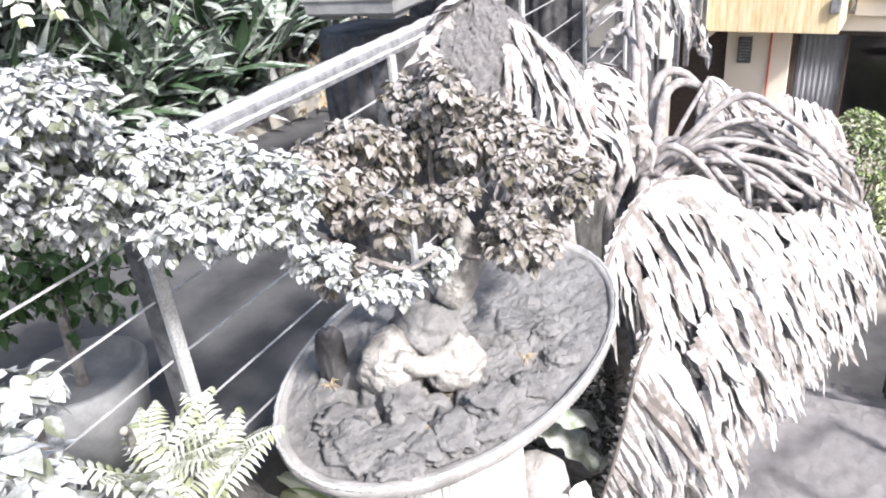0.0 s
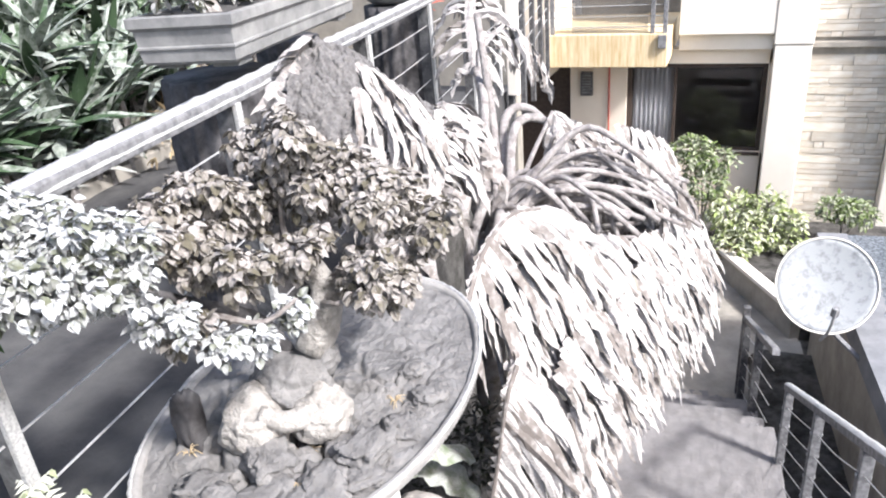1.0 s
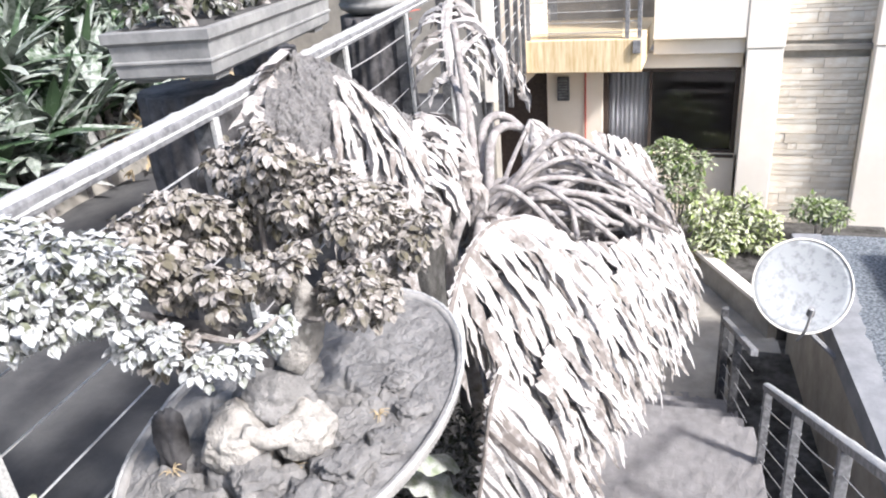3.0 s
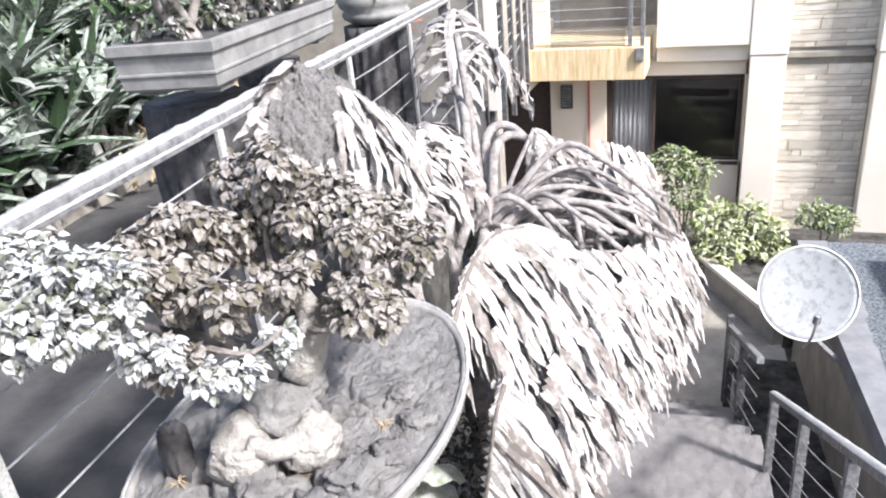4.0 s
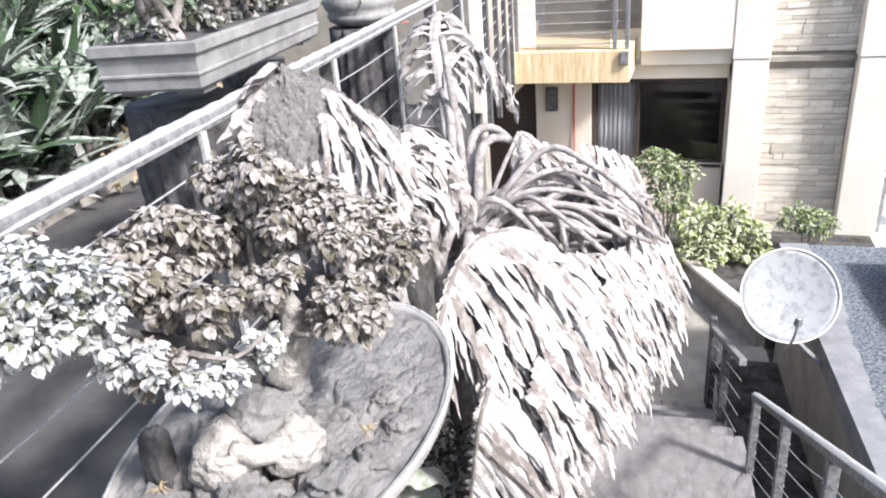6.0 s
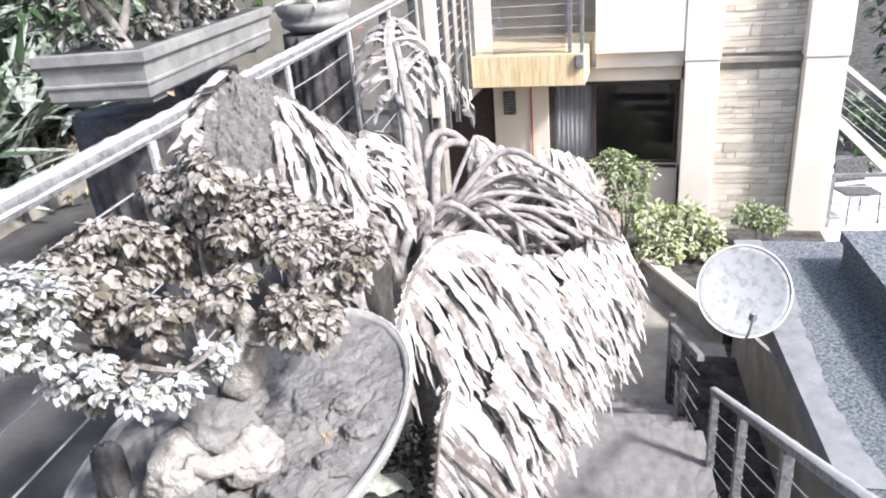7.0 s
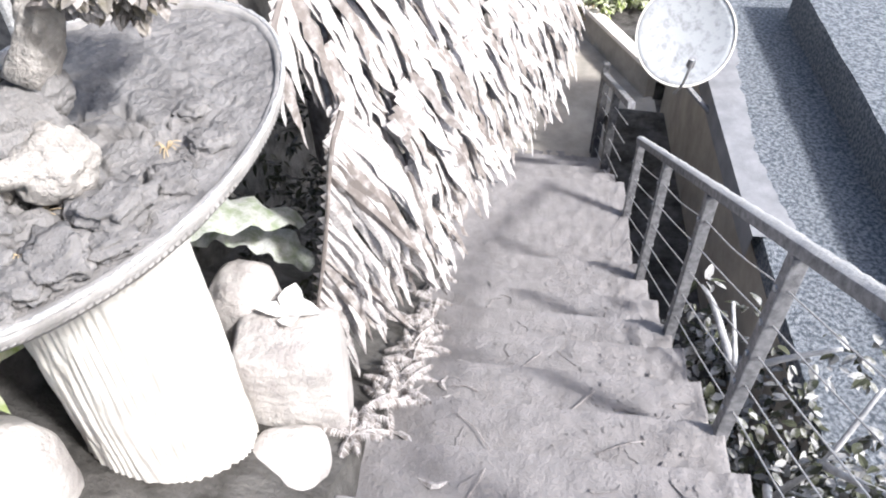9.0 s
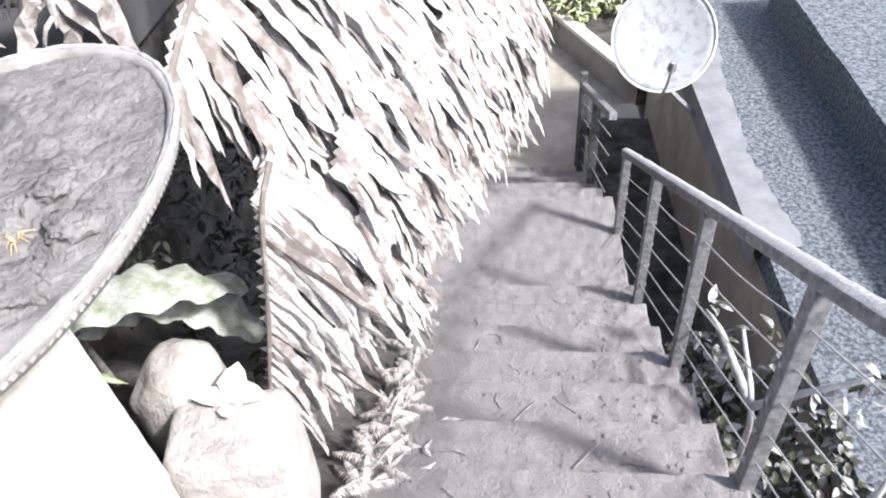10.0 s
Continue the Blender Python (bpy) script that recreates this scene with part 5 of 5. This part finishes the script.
def broad_leaf(pts, width, seed, label):
    """One long wavy paddle leaf on a stalk."""
    rnd = random.Random(seed)
    t = thing("broad_leaved_plant", label, "plant")
    line = spline(pts, 26)
    bm = bmesh.new()
    rows = []
    for i, p in enumerate(line):
        d = (line[min(i + 1, 26)] - line[max(i - 1, 0)]).normalized()
        sd = d.cross(Vector((0, 0, 1))).normalized()
        up = sd.cross(d)
        w = width * math.sin(math.pi * (0.06 + 0.92 * i / 26)) ** 0.55
        row = []
        for k in range(-4, 5):
            u = k / 4
            wave = 0.016 * abs(u) * math.sin(i * 1.35 + (2 if k > 0 else 0)) + 0.006 * noise.noise(p * 40 + Vector((u, 0, 0)))
            row.append(bm.verts.new(p + sd * u * w * (1 + 0.06 * noise.noise(Vector((i * 0.8, u * 3, seed)))) + up * (wave - 0.25 * u * u * w + 0.012 * abs(u))))
        rows.append(row)
    for a, b in zip(rows, rows[1:]):
        for k in range(8):
            bm.faces.new((a[k], a[k + 1], b[k + 1], b[k]))
    part("leaf", bm, "broad", t, "", True)
    a = Vector(pts[0])
    part("stalk", tube((a + Vector((-0.1, 0.12, -0.45)), a + Vector((-0.06, 0.05, -0.1)), a + (line[1] - a) * 0.8), 0.014, 0.008, 8, 6), "stem", t, "", True)


broad_leaf(((-2.02, -0.26, 0.72), (-1.85, -0.16, 0.82), (-1.66, -0.04, 0.80), (-1.50, 0.08, 0.68)), 0.10, 3, "long wavy paddle leaf grey-green under ash beneath the bowl")
broad_leaf(((-1.98, -0.08, 0.60), (-1.80, 0.02, 0.66), (-1.62, 0.06, 0.60), (-1.48, 0.04, 0.50)), 0.085, 5, "long wavy paddle leaf in the shade of the bowl")
low_plant((-1.95, -0.4, 0.75), 16, 0.30, 0.05, "shrub", 33, "low green plant in the shade of the bowl")
low_plant((-1.97, -0.86, 0.86), 18, 0.26, 0.05, "lime", 34, "small bright green plant beside the pedestal")

# leaf colour is darkened to stand for the shade under plant and bowl
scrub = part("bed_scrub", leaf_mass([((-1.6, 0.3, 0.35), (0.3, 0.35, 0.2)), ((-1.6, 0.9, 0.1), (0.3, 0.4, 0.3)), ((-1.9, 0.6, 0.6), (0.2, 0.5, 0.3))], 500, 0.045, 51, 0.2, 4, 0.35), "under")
tagged(scrub, "tangled undergrowth painted dark with the shade beneath the split-leaf plant", "undergrowth", kind="stuff")


def ferns():
    t = thing("fern", "pale ash-dusted fern beside the terrace railing", "fern")
    rnd = random.Random(61)
    for c, n, ln in (((-1.76, -1.37, 1.48), 12, 0.22), ((-1.93, -1.38, 1.50), 9, 0.22), ((-1.85, -1.24, 1.48), 8, 0.18)):
        for i in range(n):
            a = rnd.uniform(0, 6.28)
            bm = bmesh.new()
            fern_frond(bm, c, (math.cos(a) * 0.8, math.sin(a) * 0.8, rnd.uniform(0.4, 1.4)), ln * rnd.uniform(0.8, 1.2), 0.05, rnd)
            part("frond", bm, "fern", t)
    part("rootstock", lumpy(0.2, 0.18, 0.3, 0.2, 3, 3, 2.2), "soil", t, at=pose(-1.83, -1.34, 1.22))


ferns()


def edge_fern(x, y, z, n, ln, seed):
    t = thing("edge_fern", "small ash-dusted fern growing at the edge of the steps", "fern", pose(x, y, z), "ferns along the steps")
    rnd = random.Random(seed)
    for i in range(n):
        a = rnd.uniform(0, 6.28)
        bm = bmesh.new()
        fern_frond(bm, (0, 0, 0), (math.cos(a), math.sin(a), rnd.uniform(0.3, 1.6)), ln * rnd.uniform(0.7, 1.2), 0.024, rnd, 0.9)
        part("frond", bm, "frond", t)


for i, (x, y) in enumerate(((-1.16, -0.22), (-1.17, -0.02), (-1.19, 0.2), (-1.21, 0.45), (-1.22, 0.75), (-1.25, 1.05), (-1.24, -0.35), (-1.14, -0.12), (-1.15, 0.1), (-1.16, 0.32), (-1.18, 0.58), (-1.2, -0.3), (-1.22, -0.44))):
    edge_fern(x, y, height(x - 0.06, y) + 0.01 + 0.03 * (i % 3), 9, 0.13, 500 + i)


def pale_shrub():
    t = thing("ashed_shrub", "broad-leaved shrub bleached by thick ash", "shrub")
    part("stem", tube(((-1.85, -1.66, 1.0), (-1.82, -1.62, 1.4), (-1.80, -1.58, 1.85)), 0.025, 0.014, 8, 7, 0.1), "branch", t)
    part("stem", tube(((-1.98, -1.35, 1.4), (-1.93, -1.38, 1.62), (-1.86, -1.42, 1.70)), 0.012, 0.008, 8, 6, 0.1), "branch", t)
    part("leaves", leaf_mass([((-1.83, -1.57, 1.90), (0.06, 0.06, 0.05)), ((-1.70, -1.66, 1.84), (0.06, 0.05, 0.09)), ((-1.88, -1.62, 1.72), (0.08, 0.08, 0.08)), ((-1.76, -1.52, 1.62), (0.08, 0.08, 0.05))], 150, 0.042, 63, 0.7, 4, 0.7), "cloud", t)


pale_shrub()


# ---- shrub in the gap beside the stair railing ----
def gap_shrub():
    t = thing("ashed_gap_shrub", "pale leafless branches with curled ash-coated leaves beside the stair railing", "shrub")
    limbs = (((0.22, 0.55, -1.6), (0.20, 0.5, -0.6), (0.14, 0.42, -0.15), (0.10, 0.62, 0.05)), ((0.14, 0.42, -0.15), (0.28, 0.35, 0.05), (0.42, 0.30, 0.20)),
             ((0.3, 0.1, -1.5), (0.34, 0.05, -0.5), (0.40, 0.0, -0.1), (0.50, 0.1, 0.25)), ((0.40, 0.0, -0.1), (0.45, -0.2, 0.1), (0.55, -0.35, 0.25)),
             ((0.14, 0.42, -0.15), (0.07, 0.75, -0.12), (0.05, 0.95, -0.2)), ((0.3, 0.05, -0.4), (0.2, -0.2, -0.1), (0.16, -0.35, 0.2)))
    for l in limbs:
        part("limb", tube(l, 0.020, 0.008, 12, 6, 0.12), "ashlimb", t, "", True)
    blobs = [((0.07, 0.95, -0.28), (0.08, 0.14, 0.12)), ((0.30, 0.75, -0.25), (0.2, 0.2, 0.10)), ((0.48, 0.32, 0.10), (0.14, 0.16, 0.10)), ((0.52, -0.05, -0.12), (0.18, 0.25, 0.16)), ((0.45, -0.35, 0.05), (0.2, 0.2, 0.18)), ((0.3, 0.2, -0.7), (0.25, 0.5, 0.2))]
    part("leaves", leaf_mass(blobs, 130, 0.07, 71, 0.9, 4, 0.5), "dusk", t)
    low = [((0.50, -0.55, -0.35), (0.10, 0.3, 0.3)), ((0.54, 0.0, -0.45), (0.09, 0.3, 0.28)), ((0.54, 0.5, -0.65), (0.09, 0.3, 0.25)), ((0.54, 0.95, -0.85), (0.08, 0.25, 0.2)), ((0.58, -0.2, -0.2), (0.10, 0.3, 0.15)), ((0.36, -0.6, -0.1), (0.2, 0.2, 0.2))]
    part("leaves", leaf_mass(low, 330, 0.055, 73, 0.8, 4, 0.55), "dusk", t, "ash-dusted leaves crowding the concrete wall")


gap_shrub()
dark = part("gap_undergrowth", leaf_mass([((0.32, 0.2, -1.1), (0.3, 0.9, 0.35)), ((0.3, 1.2, -1.3), (0.25, 0.6, 0.3))], 300, 0.08, 72, 0.4, 4), "dusk")
tagged(dark, "dark undergrowth in the gap below the stair railing", "undergrowth", kind="stuff")


# ---- shrubs in front of the building ----
def shrub(c, blobs, n, size, m, seed, label):
    t = thing("garden_shrub", label, "shrub")
    c = Vector(c)
    for b, r in blobs:
        part("limb", tube((c, (c + Vector(b)) / 2 + Vector((0.03, 0, 0.08)), b), 0.018, 0.007, 8, 5, 0.1), "branch", t)
    part("leaves", leaf_mass(blobs, n, size, seed, 0.15, 4, 0.45), m, t)


shrub((-1.0, 7.5, -1.7), [((-1.15, 7.4, -0.45), (0.30, 0.28, 0.18)), ((-0.88, 7.4, -0.55), (0.25, 0.25, 0.15)), ((-1.0, 7.35, -0.85), (0.3, 0.28, 0.2))], 420, 0.08, "shrub", 81, "rounded green garden shrub lightly dusted")
shrub((-0.5, 7.3, -1.7), [((-0.62, 7.2, -1.15), (0.32, 0.3, 0.25)), ((-0.35, 7.15, -1.35), (0.3, 0.3, 0.25)), ((-0.2, 7.3, -1.1), (0.22, 0.22, 0.2)), ((-0.55, 7.0, -1.5), (0.28, 0.28, 0.2))], 620, 0.085, "lime", 82, "bright green sunlit shrub by the building")
shrub((0.12, 7.3, -1.7), [((0.1, 7.2, -1.25), (0.18, 0.18, 0.14)), ((0.05, 7.2, -1.5), (0.2, 0.2, 0.12))], 170, 0.08, "lime", 83, "small bright green plant by the pillar")
shrub((0.7, 7.6, -1.7), [((0.6, 7.5, -1.15), (0.25, 0.22, 0.14)), ((0.85, 7.5, -1.2), (0.22, 0.22, 0.14))], 260, 0.07, "shrub", 84, "low dark green shrub in front of the stone cladding")
fl = part("red_groundcover", leaf_mass([((-0.62, 6.95, -1.62), (0.25, 0.16, 0.06))], 70, 0.06, 85, 0.3, 3), "straw")
tagged(fl, "dry reddish plants along the bed wall", "groundcover", kind="stuff")


# ---- terrace: planters, trunks, plants ----
def trunk_stand(x, y, r, h, seed):
    t = thing("trunk_stand", "dark cement plant stand moulded like a ribbed trunk", "plant stand", pose(x, y, PATH_Z), "plant stands on the terrace")

    def wob(a, z):
        return 0.05 * math.sin(a * 17 + 5 * noise.noise(Vector((math.cos(a) * 2, math.sin(a) * 2, z * 2 + seed)))) + 0.03 * noise.noise(Vector((a, z * 5, seed)))

    part("shaft", lathe([(r * (1.08 - 0.12 * k / 20), -0.01 + h * k / 20) for k in range(21)], 90, 1, 1, wob), "bark", t, "", True)


trunk_stand(-2.62, 0.45, 0.22, 0.98, 1.0)
trunk_stand(-2.80, 1.25, 0.16, 0.98, 2.0)
trunk_stand(-2.58, 2.12, 0.20, 1.02, 3.0)


def planter():
    t = thing("rectangular_planter", "long grey ribbed planter heaped with ash", "planter", pose(-2.185, 0.03, 2.175, 0, 0, 8.5))
    bm = bmesh.new()
    L, W, H = 1.20, 0.385, 0.165
    prof = ((0.03, 0.0), (0.022, 0.010), (0.018, 0.052), (0.012, 0.055), (0.012, 0.062), (0.018, 0.065), (0.014, 0.118), (0.008, 0.121), (0.0, 0.13), (0.0, 0.162), (0.006, H), (0.03, H), (0.035, 0.13))
    rings = []
    for i, z in prof:
        rings.append([bm.verts.new(c) for c in ((-i, i, z), (-i, L - i, z), (-W + i, L - i, z), (-W + i, i, z))])
    for a, b in zip(rings, rings[1:]):
        for k in range(4):
            bm.faces.new((a[k], a[(k + 1) % 4], b[(k + 1) % 4], b[k]))
    bm.faces.new(rings[0][::-1])
    bm.faces.new(rings[-1])
    bmesh.ops.scale(bm, vec=(1, 1, 0.95), verts=bm.verts)
    part("body", bm, "darkpot", t)
    for sx in (-0.09, -0.295):
        for sy in (0.12, L - 0.12):
            part("foot", box((sx - 0.05, sy - 0.05, -0.02), (sx + 0.05, sy + 0.05, 0.0), 0.006), "darkpot", t)
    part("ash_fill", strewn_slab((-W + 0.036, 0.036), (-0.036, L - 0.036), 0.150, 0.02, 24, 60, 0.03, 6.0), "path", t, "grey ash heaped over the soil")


planter()


def potted_tree(x, y, z, h, seed, m="dusk"):
    t = thing("potted_bonsai", "small bonsai with twisted trunks and ash-dusted leaves", "bonsai tree", pose(x, y, z), "bonsai in the planter")
    rnd = random.Random(seed)
    blobs = []
    for k in range(4):
        a = rnd.uniform(0, 6.28)
        e = Vector((math.cos(a) * 0.14, math.sin(a) * 0.14, h * rnd.uniform(0.7, 1.1)))
        part("trunk", tube(((0.02 * k, 0, -0.02), e * 0.4 + Vector((rnd.uniform(-0.05, 0.05), rnd.uniform(-0.05, 0.05), 0)), e), 0.022, 0.009, 10, 7, 0.12), "branch", t, "", True)
        blobs.append((tuple(e), (0.14, 0.14, 0.08)))
    blobs.append(((0, -0.1, 0.06), (0.12, 0.1, 0.05)))
    part("crown", leaf_mass(blobs, 260, 0.034, seed, 0.5), m, t)


for i, (x, y) in enumerate(((-2.44, 0.22), (-2.42, 0.50), (-2.50, 0.80), (-2.52, 1.08))):
    potted_tree(x, y, 2.32, 0.35, 90 + i)

pot = thing("round_pot", "round grey pot with a thick rim on a trunk stand", "pot", pose(-2.58, 2.12, PATH_Z + 1.02))
part("body", lathe(((0.14, 0), (0.19, 0.03), (0.20, 0.06), (0.185, 0.07), (0.21, 0.10), (0.225, 0.16), (0.20, 0.165), (0.19, 0.12), (0.0, 0.12)), 40), "darkpot", pot, "", True)
part("plant", strap_plant((0, 0, 0.12), 22, 0.3, 0.04, 95, 0.7), "shrub", pot)
wp = part("white_post", box((-0.045, -0.045, 0), (0.045, 0.045, 1.9), 0.006), "white", at=pose(-2.46, 4.05, PATH_Z))
tagged(wp, "square white post at the end of the terrace railing", "post")


def far_rail():
    r = thing("side_railing", "dark steel railing with thin cables by the building", "railing")
    a, b = Vector((-2.5, 4.1, 0)), Vector((-3.0, 7.45, 0))
    for k in range(5):
        p = a.lerp(b, k / 4)
        part("post", box((p.x - 0.025, p.y - 0.025, PATH_Z - 0.5), (p.x + 0.025, p.y + 0.025, 2.35), 0.004), "post", r)
    for k in range(8):
        z = Vector((0, 0, 1.2 + 0.14 * k))
        part("cable", tube((a + z, (a + b) / 2 + z, b + z), 0.006, n=3, sides=4), "wire", r)


far_rail()
bw = part("boundary_wall", box((-7.0, 5.2, LOW_Z), (-2.78, 5.4, 3.4), 0.01), "concrete")
tagged(bw, "grey concrete boundary wall at the terrace end", "wall", kind="structure")

rl = thing("red_leaved_plant", "slender plant with red leaves behind the terrace railing", "plant", pose(-2.75, 2.85, PATH_Z))
part("stem", tube(((0, 0, 0), (0.02, 0, 0.5), (0, 0.02, 0.95)), 0.014, 0.008, 6, 6), "branch", rl)
part("leaves", strap_plant((0, 0.02, 0.86), 14, 0.16, 0.05, 96, 0.6), "red", rl)
ds = thing("potted_shrub", "dark green shrub in a pot on the terrace", "shrub", pose(-2.62, -1.12, PATH_Z))
part("pot", lathe(((0.13, 0), (0.17, 0.2), (0.19, 0.3), (0.17, 0.31), (0.15, 0.26), (0.0, 0.26)), 30), "darkpot", ds, "", True)
part("stem", tube(((0, 0, 0.25), (0.02, 0, 0.45), (0, 0.02, 0.65)), 0.02, 0.012, 6, 6), "branch", ds)
part("leaves", leaf_mass([((0.0, 0.0, 0.78), (0.22, 0.22, 0.20)), ((0.05, 0.12, 0.62), (0.2, 0.2, 0.16)), ((-0.1, -0.12, 0.66), (0.2, 0.2, 0.18))], 330, 0.05, 98, 0.3), "hedge", ds)

stp = thing("dry_stump", "broken ochre wooden stump among dry leaves", "stump", pose(-4.62, 2.45, PATH_Z + 0.08))
part("wood", lathe(((0.17, -0.04), (0.15, 0.1), (0.13, 0.28), (0.14, 0.42), (0.08, 0.40), (0.0, 0.34)), 24, 1, 1, lambda a, z: 0.12 * noise.noise(Vector((math.cos(a) * 2, math.sin(a) * 2, z * 4)))), "wood", stp)
dry = part("dry_leaves", leaf_mass([((-4.5, 2.1, PATH_Z + 0.18), (0.2, 0.35, 0.2)), ((-4.4, 2.7, PATH_Z + 0.3), (0.25, 0.4, 0.35)), ((-4.7, 3.4, PATH_Z + 0.5), (0.3, 0.5, 0.5))], 180, 0.10, 97, 0.5, 4, 0.3), "straw")
tagged(dry, "heap of dry brown leaves behind the planter", "dry leaves", kind="stuff")


def bed_tuft(x, y, z, n, ln, wd, m, seed, label):
    t = thing("strap_leaved_plant", label, "plant", pose(x, y, z), "plants in the terrace bed")
    part("stem", tube(((0, 0, -0.3), (0.01, 0, -0.1), (0, 0, 0.12)), 0.03, 0.02, 5, 6), "branch", t)
    part("leaves", strap_plant((0, 0, 0.05), n, ln, wd, seed, 0.55, 0.6), m, t)


rnd = random.Random(13)
for i in range(80):
    x = -4.45 - rnd.random() ** 1.3 * 1.7
    y = rnd.uniform(-1.6, 3.6)
    z = PATH_Z + 0.25 + (-4.5 - x) * 0.75 + rnd.uniform(0, 0.3)
    pm = rnd.random() < 0.14
    bed_tuft(x, y, z, rnd.randint(22, 30), rnd.uniform(0.42, 0.58), 0.095, "purple" if pm else "dracaena", 200 + i,
             "purple strap-leaved plant dusted with ash" if pm else "dark green strap-leaved plant dusted with ash")
for i in range(16):
    y = -0.2 + 0.27 * i
    bed_tuft(-4.42 - 0.1 * y + rnd.uniform(-0.1, 0.1), y, PATH_Z + 0.1, 20, 0.32, 0.075, "kerbleaf", 300 + i, "low strap-leaved plant bent under ash along the kerb")

for i in range(26):
    x, y = rnd.uniform(-4.75, -4.35), rnd.uniform(-1.7, 1.5)
    bed_tuft(x, y, PATH_Z + 0.15 + rnd.uniform(0, 0.35), 24, 0.48, 0.095, "dracaena", 600 + i, "dark green strap-leaved plant dusted with ash")

bank = part("planted_bank", strewn_slab((-9.0, -6.0), (-4.45, 4.6), PATH_Z + 0.06, 0.3, 30, 60, 0.05, 7.0), "soil", at=ST)
for v in bank.data.vertices:
    if v.co.z > PATH_Z - 0.1:
        v.co.z += max(0, -4.6 - v.co.x) * 0.8
tagged(bank, "dark sloping soil bank behind the terrace", "bank", kind="structure")
hedge = part("hedge_foliage", leaf_mass([((-5.6 + 0.5 * math.sin(i * 2.3), -2.5 + 0.55 * i, 2.2 + 0.3 * math.cos(i * 1.7)), (0.6, 0.5, 0.8)) for i in range(15)]
                                        + [((-6.6, -3 + 0.8 * i, 3.2), (0.8, 0.8, 0.9)) for i in range(12)], 3600, 0.15, 401, 0.3, 4, 0.4, 0.6), "hedge")
tagged(hedge, "dense dark green foliage behind the terrace bed", "hedge", kind="stuff")
hf = thing("tall_fern", "hanging light green fern fronds above the terrace bed", "fern")
for i in range(16):
    bm = bmesh.new()
    fern_frond(bm, (-4.6 + rnd.uniform(-0.2, 0.2), -0.15 + rnd.uniform(-0.4, 0.5), 2.55), (rnd.uniform(0.2, 1), rnd.uniform(-0.6, 0.6), 0.6), 0.8, 0.12, rnd, 1.7)
    part("frond", bm, "fern", hf)
part("trunk", tube(((-4.7, -0.1, 1.0), (-4.7, -0.1, 1.8), (-4.62, -0.1, 2.56)), 0.06, 0.05, 6, 8, 0.1), "branch", hf)

far_wood = part("far_trees", leaf_mass([((4.5 + 1.4 * (i % 6), 13 + 1.2 * (i // 6), -0.8 + 1.0 * (i // 6)), (1.2, 0.9, 1.2)) for i in range(18)]
                                       + [((1.0 + 1.4 * i, 11.5, -1.5), (1.0, 0.7, 1.0)) for i in range(8)], 3800, 0.22, 402, 0.3, 4, 0.5, 0.6), "hedge")
tagged(far_wood, "dark trees beyond the side terrace", "trees", kind="stuff")

# ---- stone cladding between the pillars ----
stones = [mesh_of("stone", box((-0.5, -0.5, -0.5), (0.5, 0.5, 0.5), 0.03), "stone") for _ in range(1)]
rnd = random.Random(17)
z = LOW_Z - 0.1
while z < 4.2:
    h = rnd.choice((0.05, 0.07, 0.09, 0.13))
    x = 0.155
    while x < 1.155:
        w = min(rnd.choice((0.14, 0.22, 0.3, 0.44, 0.6)) * rnd.uniform(0.8, 1.2), 1.155 - x)
        if 1.155 - x - w < 0.08:
            w = 1.155 - x
        if not (z < 0.72 and z + h > 0.60):
            ob = new("stone", stones[0])
            ob.parent = house
            d = rnd.uniform(0.036, 0.05)
            ob.matrix_basis = Matrix.Translation((x + w / 2, 8.52 - d / 2, z + h / 2)) @ Matrix.Diagonal((w - 0.003, d, h - 0.003, 1))
        x += w
    z += h
